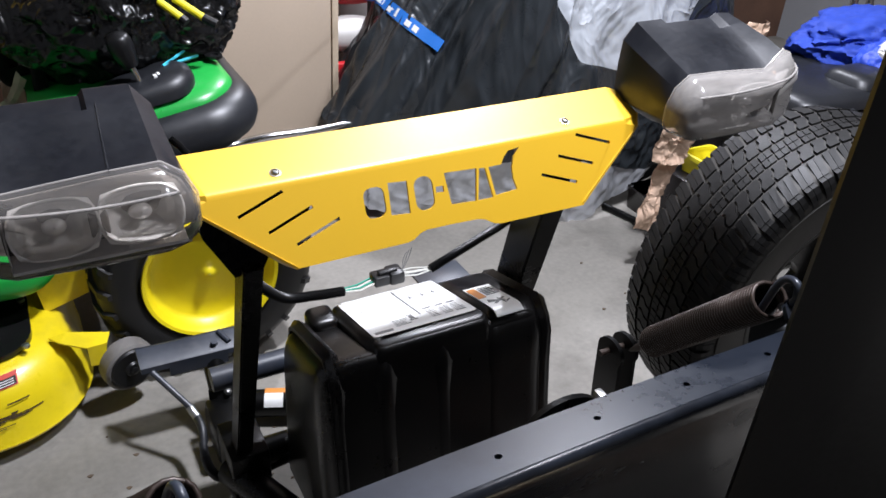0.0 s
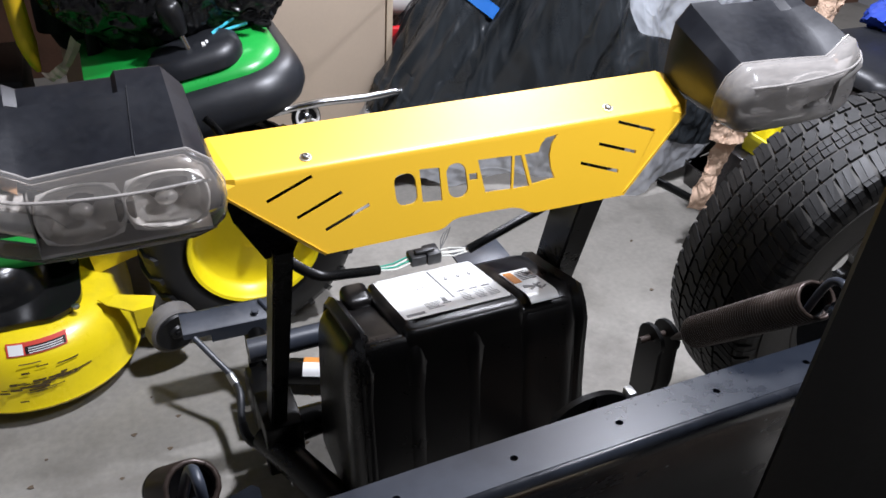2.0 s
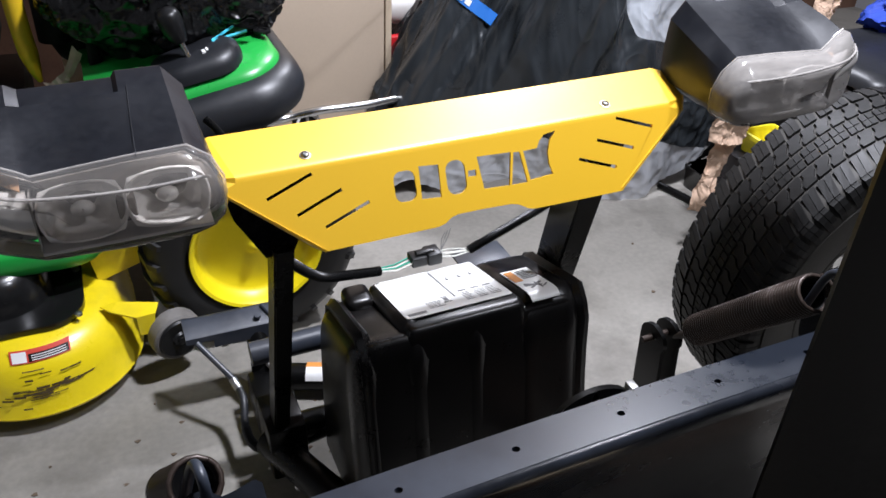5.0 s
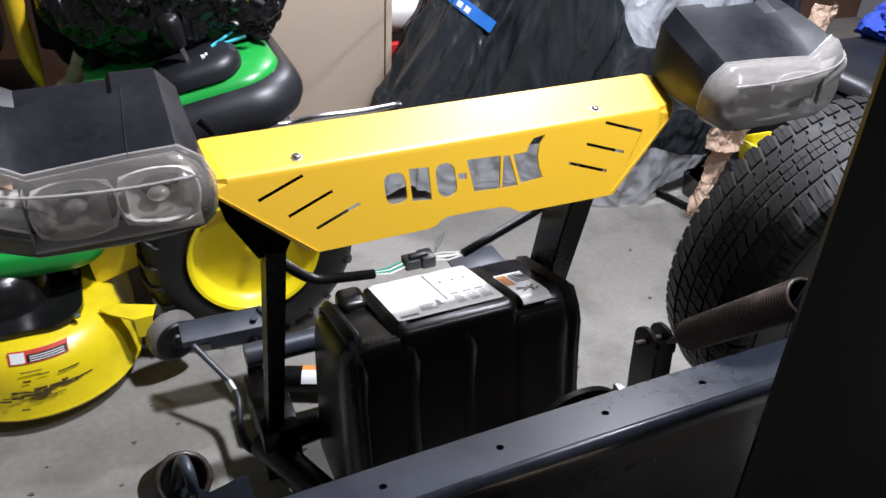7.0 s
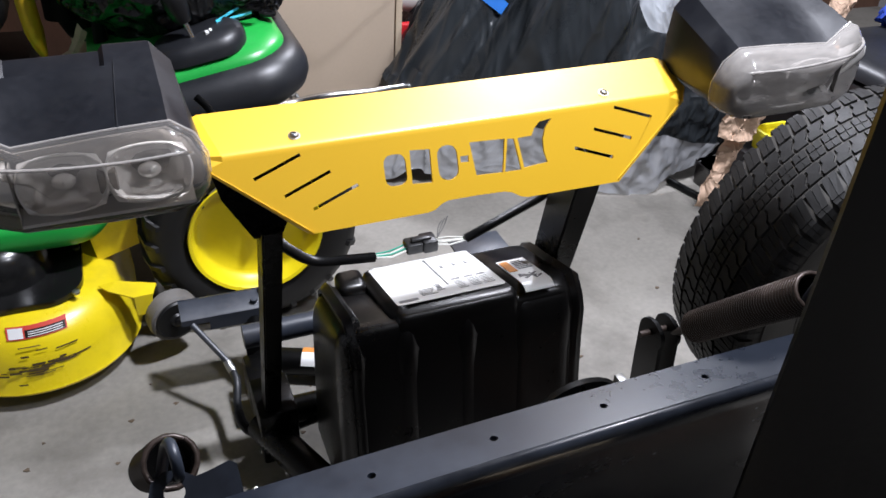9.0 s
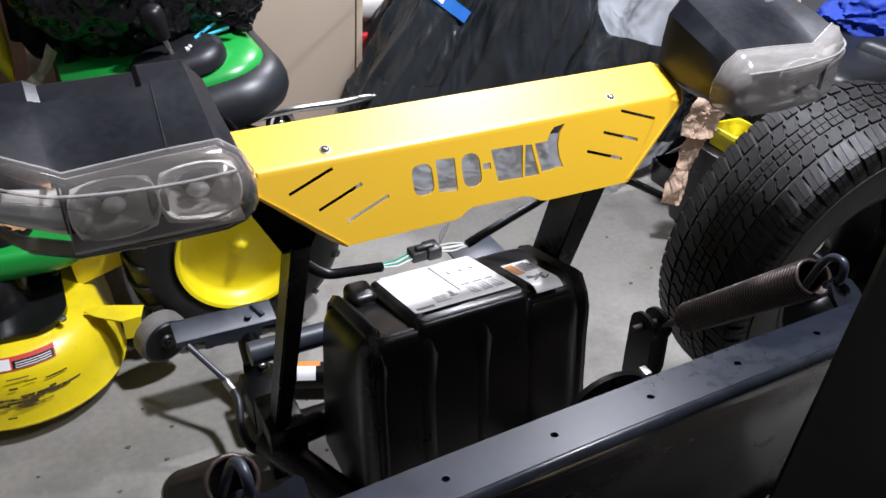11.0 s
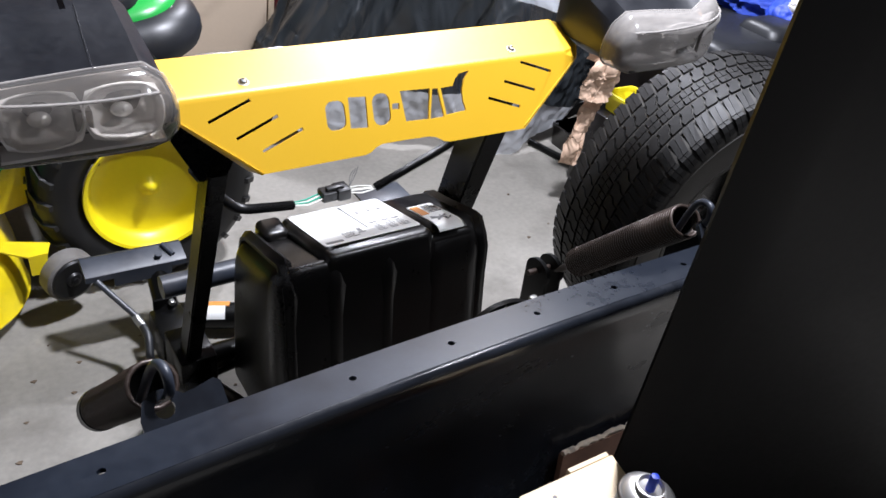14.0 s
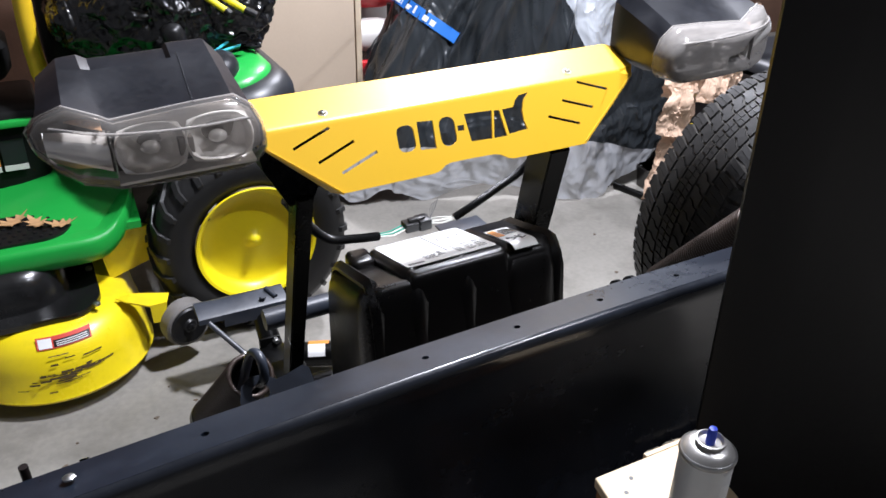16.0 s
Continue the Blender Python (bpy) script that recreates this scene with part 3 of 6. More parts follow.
def pump_cover():
    """The ribbed plastic cover over the hydraulic unit; its top slopes down to the rear."""
    ob = Section("pump_cover", "ribbed glossy black plastic cover with white labels")
    slope = -0.26
    top = lambda y: 0.536 + slope * (y - 1.30)
    secs = []
    for z, k in ((0.12, 1.0), (0.30, 0.99), (0.43, 0.98), (0.468, 0.972), (0.490, 0.958), (0.504, 0.935), (0.513, 0.905), (0.517, 0.86)):
        pts = rounded(0.685, 1.168, 1.24, 1.505, 0.04, 6)
        ring = []
        for x, y in pts:
            xx, yy = 0.9265 + (x - 0.9265) * k + (x > 1.1) * 0.085 * max(0.0, 0.5 - z), 1.375 + (y - 1.375) * k
            ring.append((xx, yy + (z - 0.3) * 0.12 * (yy < 1.375), z + (slope * (yy - 1.30) if z > 0.4 else slope * (yy - 1.3) * max(0, (z - 0.12) / 0.28))))
        secs.append(ring)
    part("shell", loft(secs), COVER, ob, smooth=0.9)
    for xc, w, h in ((0.724, 0.014, 0.012), (0.814, 0.022, 0.011), (0.928, 0.020, 0.010), (1.082, 0.062, 0.010), (1.150, 0.016, 0.013)):
        rings = []
        for y, z, share in ((1.222, 0.13, 0.42), (1.2425, 0.30, 0.45), (1.257, 0.41, 0.55), (1.260, 0.447, 0.75), (1.263, 0.475, 1.0), (1.276, 0.503, 1.1), (1.30, top(1.30) - 0.005, 1.1), (1.40, top(1.4) - 0.005, 1.0), (1.462, top(1.462) - 0.005, 1.1), (1.488, top(1.488) - 0.016, 1.0), (1.497, top(1.497) - 0.04, 0.8), (1.51, 0.3, 0.3)):
            n = Vector((0, -1, 0)) if z < 0.45 and y < 1.3 else Vector((0, 0, 1)) if y < 1.47 else Vector((0, 0.8, 0.6))
            if 0.45 < z < 0.52 and y < 1.29:
                n = Vector((0, -0.7, 0.7))
            p = Vector((0, y, z))
            row = []
            for q in (-1.0, -0.99, -0.86, -0.7, -0.5, 0.0, 0.5, 0.7, 0.86, 0.99, 1.0):
                rise = min(1.0, (1 - abs(q)) * w / 0.017)
                v = p - n * 0.008 if abs(q) == 1 else p + n * (h * share * rise * rise * (3 - 2 * rise))
                row.append((xc + w * q, v.y, v.z))
            rings.append(row)
        part("rib", loft(rings), COVER, ob, smooth=1.3)
    plateau = []
    for dz, o in ((-0.03, -0.004), (-0.012, -0.001), (0.000, 0.002), (0.0035, 0.006), (0.0048, 0.011)):
        plateau.append([(x, y, top(y) + dz - 0.016 * max(0.0, (1.300 - y) / 0.03) ** 2) for x, y in rounded(0.799 + o, 1.030 - o, 1.270 + o, 1.500 - o, 0.014, 5)])
    part("label_plateau", loft(plateau), COVER, ob, smooth=0.9)
    part("carry_hump", box(0.742, 0.796, 1.432, 1.498, 0.44, 0.502, 0.014, 4), COVER, ob)
    # labels on the top
    up = Vector((0, -slope, 1)).normalized()
    L = axis_pose((0.9135, 1.396, top(1.396) + 0.006), up)
    sheet = part("instruction_label", plate(rounded(-0.104, 0.104, -0.096, 0.096, 0.006, 3), [], 0.0015, L), PAPERWHITE, ob, "white printed instruction label")
    bars = bmesh.new()
    rnd = random.Random(4)
    marks = [(0.006, 0.0095, -0.05, 0.085), (-0.097, -0.062, -0.088, -0.079)]
    for x in (0.024, 0.050, 0.074):
        marks += [(x, x + 0.006, 0.030, 0.037), (x + 0.001, x + 0.005, 0.040, 0.043), (x - 0.003, x + 0.014, -0.034, -0.028)]
        marks += [(x - 0.003, x + 0.016 + rnd.uniform(-0.004, 0.003), -0.043 - 0.0066 * k, -0.0418 - 0.0066 * k) for k in range(6)]
    marks += [(-0.052, -0.052 + rnd.uniform(0.02, 0.034), -0.076 + 0.006 * k, -0.0749 + 0.006 * k) for k in range(5)]
    marks += [(-0.020, -0.004, -0.066, -0.063), (-0.016, -0.008, -0.060, -0.045), (-0.018, -0.006, -0.042, -0.040)]
    marks += [(x, x + rnd.uniform(0.002, 0.007), y, y + 0.0014) for x, y in [(rnd.uniform(-0.09, -0.02), rnd.uniform(-0.03, 0.06)) for _ in range(7)]]
    for x0, x1, y0, y1 in marks:
        plate([(x0, y0), (x1, y0), (x1, y1), (x0, y1)], [], 0.0006, L @ Matrix.Translation((0, 0, 0.0016)), bars)
    tagged(part("print", bars, INK, ob), kind="stuff")
    rings = []
    for y, dz in ((1.268, -0.004), (1.278, 0.0035), (1.290, 0.0065), (1.33, 0.0065), (1.395, 0.006)):
        z = top(y) + dz
        rings.append([(1.040, y, z), (1.098, y, z), (1.098, y + 0.0015, z + 0.0025), (1.040, y + 0.0015, z + 0.0025)])
    part("warning_label", loft(rings), PAPERWHITE, ob, "white warning label with an orange stripe")
    L2 = axis_pose((1.069, 1.335, top(1.335) + 0.0092), up)
    part("stripe", plate([(-0.027, 0.004), (-0.010, 0.004), (-0.010, 0.056), (-0.027, 0.056)], [], 0.001, L2), ORANGE, ob)
    text = bmesh.new()
    for k in range(6):
        plate([(-0.005, 0.012 + 0.0075 * k), (0.024 - 0.004 * (k % 3), 0.012 + 0.0075 * k), (0.024 - 0.004 * (k % 3), 0.0145 + 0.0075 * k), (-0.005, 0.0145 + 0.0075 * k)], [], 0.001, L2, text)
    tagged(part("print", text, INK, ob), kind="stuff")
    bm = bmesh.new()
    for a, b, w in (((-0.018, -0.012), (0.012, -0.030), 0.0022), ((-0.012, -0.034), (0.016, -0.014), 0.0026), ((-0.020, -0.020), (-0.004, -0.022), 0.003), ((0.004, -0.012), (0.008, -0.040), 0.0016), ((0.012, -0.036), (0.022, -0.028), 0.0018)):
        plate(slot(a, b, w), [], 0.001, L2, bm)
    part("pictogram", bm, INK, ob)
    return ob


pump_cover()


def plow_blade():
    ob = Section("blade", "satin black steel blade with drilled top flange")
    x0, x1 = -0.45, 1.62
    hx = [0.164, 0.317, 0.6205, 0.771, 0.921, 1.073, 1.2275, 1.38]
    circle = lambda cx, cy, r: [(cx + r * math.cos(2 * math.pi * k / 12), cy + r * math.sin(2 * math.pi * k / 12)) for k in range(12)]
    m = axis_pose((0, 0.846, 0.699), (0, 0.19, 1))
    xs = [x0 + (x1 - x0) * k / 40 for k in range(41)]

    def bowed(bm):
        """the blade's far end is sprung a little forward"""
        for v in bm.verts:
            v.co.y -= 0.03 * max(0.0, 1.08 - v.co.x) ** 2
        return bm

    part("top_flange", bowed(plate([(x, -0.034) for x in xs] + [(x, 0.037) for x in xs[::-1]], [circle(h, 0, 0.0052) for h in hx[1:]], -0.006, m)), FLANGE, ob)
    prof = [(0.812, 0.7053), (0.8065, 0.7035), (0.8025, 0.699), (0.802, 0.690), (0.812, 0.66), (0.835, 0.60), (0.856, 0.52), (0.868, 0.42), (0.868, 0.32), (0.855, 0.22), (0.83, 0.12), (0.805, 0.05), (0.80, 0.0)]
    back = [(y + 0.006, z) for y, z in prof[::-1]]
    ring = prof + back[:-1] + [(0.814, 0.6992)]
    part("moldboard", bowed(loft([[(x, y, z) for y, z in ring] for x in xs])), STEEL, ob, smooth=0.7)
    for x in (-0.2, 0.18, 0.56, 0.96, 1.33):
        rib = [(0.875, 0.68), (0.90, 0.66), (0.935, 0.45), (0.93, 0.2), (0.87, 0.06), (0.862, 0.2), (0.876, 0.4), (0.865, 0.55)]
        part("rear_rib", loft([[(x - 0.005, y, z) for y, z in rib], [(x + 0.005, y, z) for y, z in rib]]), BLACK, ob)
    part("cross_channel", box(x0 + 0.05, x1 - 0.05, 0.885, 0.95, 0.28, 0.36, 0.006), BLACK, ob)
    part("half_round_guard", loft([[(0.99 + 0.075 * math.cos(math.pi * k / 14), y, 0.53 + 0.058 * math.sin(math.pi * k / 14)) for k in range(15)] + [(1.065, y, 0.4), (0.915, y, 0.4)] for y in (0.985, 0.995)]), BLACK, ob)
    part("guard_edge", box(1.052, 1.066, 0.98, 1.0, 0.53, 0.575, 0.003), ZINC, ob)
    part("stud", tube([(0.118, 0.87, 0.62), (0.118, 0.87, 0.70)], 0.0055, 12), SMOKE, ob)
    part("flange_bolt", lathe([(0.0075, 0), (0.0075, 0.002), (0.005, 0.004), (0.001, 0.0045)], m @ pose(hx[0], -0.025, 0), 12), ZINC, ob, "zinc bolt head")
    return ob


plow_blade()


def trip_spring(s):
    ob = Section("trip_spring", "greasy coiled steel spring")
    hook_steel = ARM
    b = Vector((0.412, 0.993, 0.637)) if s < 0 else Vector((1.413, 0.995, 0.647))
    a = Vector((0.372, 1.200, 0.412)) if s < 0 else Vector((1.463, 1.285, 0.328))
    d = (b - a).normalized()
    u = d.orthogonal().normalized()
    v = d.cross(u)
    L = (b - a).length
    turns = int(L / 0.0085)
    pts = []
    for k in range(turns * 16 + 1):
        w = k / 16
        t = w / turns
        r = 0.0315 * min(1.0, 0.7 + 6 * t)
        pts.append(a + d * (L * t) + u * (r * math.cos(2 * math.pi * w)) + v * (r * math.sin(2 * math.pi * w)))
    part("coil", tube(pts, 0.0040, 8), SPRING, ob, smooth=1.4)
    part("sleeve", lathe([(0.0, 0.0), (0.024, 0.002), (0.0295, 0.012), (0.0295, L - 0.02), (0.026, L - 0.02), (0.026, L - 0.08), (0.001, L - 0.08)], axis_pose(a, d), 28, cap=False), SOFT, ob, smooth=0.8)
    # end loop that goes through the lug
    side = Vector((1, 0, 0))
    hook = [b - d * 0.03 - u * 0.02, b + d * 0.012 - side * 0.004 + Vector((0, 0, 0.024)), b + d * 0.035 + Vector((0, 0, 0.03)), b + d * 0.062 + Vector((0, -0.004, 0.012)), b + d * 0.068 + Vector((0, -0.004, -0.02)), b + d * 0.05 + Vector((0, 0.006, -0.035))]
    part("hook", tube(curve_points(hook, 7), 0.0068, 12), hook_steel, ob)
    tab = [(-0.030, -0.085), (-0.031, -0.012), (-0.024, 0.010), (-0.008, 0.020), (0.010, 0.018), (0.026, 0.006)]
    tab += [(0.040, 0.008), (0.066, 0.014), (0.074, 0.008), (0.078, -0.085)] if s < 0 else [(0.032, -0.012), (0.034, -0.085)]
    hole = [(0.0125 * math.cos(2 * math.pi * k / 16), -0.006 + 0.0125 * math.sin(2 * math.pi * k / 16)) for k in range(16)]
    lug = plate(tab, [hole], 0.009, axis_pose((b.x, b.y - 0.048, b.z + 0.008), (0.05 * s, -0.62, 0.78)))
    part("lug_plate", lug, STEEL, ob)
    if s < 0:
        part("end_cap", lathe([(0.001, -0.02), (0.030, -0.02), (0.036, -0.012), (0.036, 0.012), (0.030, 0.018)], axis_pose(a, d), 28), BLACK, ob, "black end cap")
        clip = [(b.x + 0.085, b.y - 0.075, b.z - 0.03), (b.x + 0.088, b.y - 0.07, b.z - 0.008), (b.x + 0.096, b.y - 0.066, b.z - 0.022), (b.x + 0.125, b.y - 0.075, b.z - 0.026)]
        part("clip", tube(curve_points(clip, 5), 0.004, 8), ZINC, ob)
    else:
        # forked bracket with a rusty pin through its rounded head
        for dx in (-0.030, 0.012):
            head = [(1.360 - 0.042 * math.cos(radians(q)), 0.262 + 0.036 * math.sin(radians(q))) for q in range(-30, 191, 20)]
            outline = [(1.335, 0.05), (1.318, 0.16)] + head + [(1.398, 0.16), (1.392, 0.05)]
            cheek = loft([[(1.452 + dx + o, y, z) for y, z in outline] for o in (0.0, 0.010)])
            part("bracket", cheek, BLACK, ob, "black forked bracket")
        part("cross_pin", tube([(1.395, 1.362, 0.266), (1.492, 1.362, 0.266)], 0.0075, 12), SPRING, ob)
    part("pin", tube([a - d * (0.055 if s < 0 else 0.11), a + d * 0.02], 0.009, 12), SPRING, ob)
    return ob


trip_spring(1)
trip_spring(-1)


def side_panel():
    """The tall black sheet that stands folded in front of the blade's end."""
    ob = Section("wing", "tall black painted steel wing", tilted=False)
    e = lambda z: Vector((1.083 - 0.150 * (z - 0.241), 0.743 - 0.104 * (z - 0.241), z))
    way = Vector((0.93, -0.37, 0)).normalized()
    inn = Vector((-0.37, -0.93, 0)).normalized()

    rings = []
    for z in (0.0, 0.45, 0.9, 1.3):
        p = e(z)
        front = [p + way * q + inn * o for q, o in ((0.0, 0.0), (0.092, 0.004), (0.104, 0.0), (1.0, 0.0))]
        rings.append(front + [v - inn * 0.006 for v in front[::-1]])
    part("sheet", loft(rings), PANELBLACK, ob, smooth=0.4)
    return ob


side_panel()


def dolly_arm():
    ob = Section("dolly_arm", "blue-black steel arm carrying a grey roller", tilted=False)
    way, mid = Vector((0.30, -0.95, -0.05)).normalized(), Vector((0.454, 1.943, 0.124))
    part("roller", lathe([(0.050, -0.026), (0.058, -0.027), (0.064, -0.020), (0.066, 0.0), (0.064, 0.018), (0.058, 0.023), (0.052, 0.021)], axis_pose(mid, way, (0, 0, 1)), 36), WHEELGREY, ob, "worn grey hard rubber roller")
    part("hub", lathe([(0.054, -0.018), (0.054, 0.022), (0.050, 0.027), (0.020, 0.024), (0.016, 0.030), (0.013, 0.031), (0.009, 0.031), (0.009, 0.036), (0.004, 0.038), (0.001, 0.038)], axis_pose(mid, way, (0, 0, 1)), 24), SOFT, ob)
    # channel-shaped arm lying across, its front flange turned down
    arm = None
    for x0, x1, drop in ((0.466, 0.528, 0.012), (0.528, 0.660, 0.034), (0.660, 0.696, 0.010)):
        sec = [(1.852, 0.216), (1.850, 0.231), (1.842, 0.233), (1.793, 0.220), (1.788, 0.216), (1.787, 0.214 - drop), (1.794, 0.214 - drop), (1.797, 0.210)]
        arm = loft([[(x, y, z) for y, z in sec] for x in (x0, x1)], bm=arm)
    part("arm", arm, ARM, ob, smooth=0.5)
    part("arm_lug", tube([(0.652, 1.838, 0.236), (0.668, 1.802, 0.226)], 0.0065, 10), ARM, ob)
    part("arm_lug", tube([(0.634, 1.806, 0.224), (0.634, 1.802, 0.236)], 0.008, 6), ARM, ob)
    part("pivot_post", tube([(0.628, 1.822, 0.20), (0.632, 1.77, 0.13), (0.638, 1.70, 0.06)], [0.026, 0.028, 0.034], 14), BLACK, ob)
    part("pivot_block", box(0.585, 0.665, 1.62, 1.74, 0.03, 0.125, 0.008), BLACK, ob)
    part("pivot_plate", box(0.598, 0.652, 1.735, 1.743, 0.08, 0.15, 0.002), BLACK, ob)
    for bx, bz in ((0.640, 0.140), (0.606, 0.10)):
        part("bolt", lathe([(0.009, 0), (0.009, 0.007), (0.007, 0.008), (0.005, 0.012), (0.001, 0.012)], axis_pose((bx, 1.734, bz), (0, -1, 0.1)), 6), ZINC, ob, "zinc hex bolt", smooth=0)
    return ob


dolly_arm()


def hose():
    ob = Section("hydraulic_hose", "black hose with steel rod end", tilted=False)
    part("rod", tube([(0.489, 1.784, 0.205), (0.549, 1.700, 0.150)], 0.0072, 12), ARM, ob, "grey steel rod")
    part("ferrule", tube([(0.548, 1.701, 0.151), (0.552, 1.692, 0.142), (0.557, 1.672, 0.138)], [0.0095, 0.010, 0.0092], 12), ZINC, ob)
    part("sleeve", tube(curve_points([(0.557, 1.672, 0.138), (0.559, 1.638, 0.133), (0.552, 1.606, 0.111), (0.550, 1.589, 0.097)], 6), 0.0092, 12), BUMPER, ob, "dull dark grey hose sleeve")
    part("hose", tube(curve_points([(0.550, 1.591, 0.098), (0.555, 1.570, 0.078), (0.572, 1.556, 0.06), (0.62, 1.527, 0.068), (0.675, 1.508, 0.1), (0.72, 1.47, 0.15)], 8), 0.011, 12), SOFT, ob)
    return ob


hose()


def wiring():
    ob = Section("wiring_loom", "black corrugated wiring loom with open plug")
    def loom(name, ctrl, r=0.0085):
        pts = curve_points(ctrl, 40)
        part(name, tube(pts, [r * (1.0 + 0.2 * (k % 2)) for k in range(len(pts))], 10), SOFT, ob)
    loom("loom", [(0.60, 1.40, 0.70), (0.645, 1.42, 0.628), (0.70, 1.46, 0.560), (0.765, 1.482, 0.533), (0.826, 1.492, 0.519)])
    loom("loom", [(1.022, 1.503, 0.513), (1.06, 1.498, 0.533), (1.11, 1.475, 0.575), (1.16, 1.44, 0.63), (1.19, 1.40, 0.70)])
    loom("loom", [(0.536, 1.43, 0.915), (0.546, 1.42, 0.906), (0.556, 1.41, 0.892)], 0.005)
    part("plug", box(0.893, 0.927, 1.490, 1.524, 0.507, 0.529, 0.004), SOFT, ob)
    part("plug", box(0.926, 0.958, 1.487, 1.527, 0.505, 0.532, 0.005), SOFT, ob)
    part("latch", box(0.905, 0.945, 1.498, 1.512, 0.530, 0.5365, 0.002), SOFT, ob)
    for k in range(4):
        part("wire", tube([(0.820, 1.490 + 0.003 * k, 0.520), (0.86, 1.488 + 0.006 * k, 0.514 + 0.002 * (k % 2)), (0.896, 1.495 + 0.007 * k, 0.518)], 0.0017, 6), WIREG if k % 2 else WIREW, ob)
        part("wire", tube([(0.952, 1.496 + 0.006 * k, 0.519), (0.985, 1.492 + 0.008 * k, 0.514 + 0.003 * (k % 2)), (1.026, 1.499 + 0.003 * k, 0.513)], 0.0017, 6), WIREW, ob)
    for k in range(3):
        part("wire", tube(curve_points([(0.965, 1.515, 0.52), (0.97 + 0.006 * k, 1.525, 0.537), (0.98 + 0.006 * k, 1.53, 0.55 + 0.004 * k)], 4), 0.0009, 5), INK, ob)
    part("mount_tab", box(1.03, 1.15, 1.53, 1.62, 0.43, 0.436, 0.002, m=Matrix.Translation((0, 0, 0))), ARM, ob)
    return ob


wiring()


def valve_block():
    ob = Section("hydraulic_ram", "black steel ram with a white and orange decal")
    p, q = Vector((0.62, 1.80, 0.052)), Vector((1.0, 1.64, 0.052))
    d = (q - p).normalized()
    ring = lambda at, r, a0, a1: [at + Vector((0, 0, r * math.sin(radians(k)))) + d.cross(Vector((0, 0, 1))) * (r * math.cos(radians(k))) for k in range(a0, a1 + 1, 12)]
    part("cylinder", tube([p, q], 0.034, 20), BLACK, ob)
    at = lambda t: p + d * t
    part("decal", loft([ring(at(0.105), 0.0352, 24, 96), ring(at(0.15), 0.0352, 24, 96)], close=False), PAPERWHITE, ob, "white decal")
    part("stripe", loft([ring(at(0.105), 0.0356, 84, 132), ring(at(0.16), 0.0356, 84, 132)], close=False), ORANGE, ob)
    return ob


valve_block()

# ---- truck tyre ----


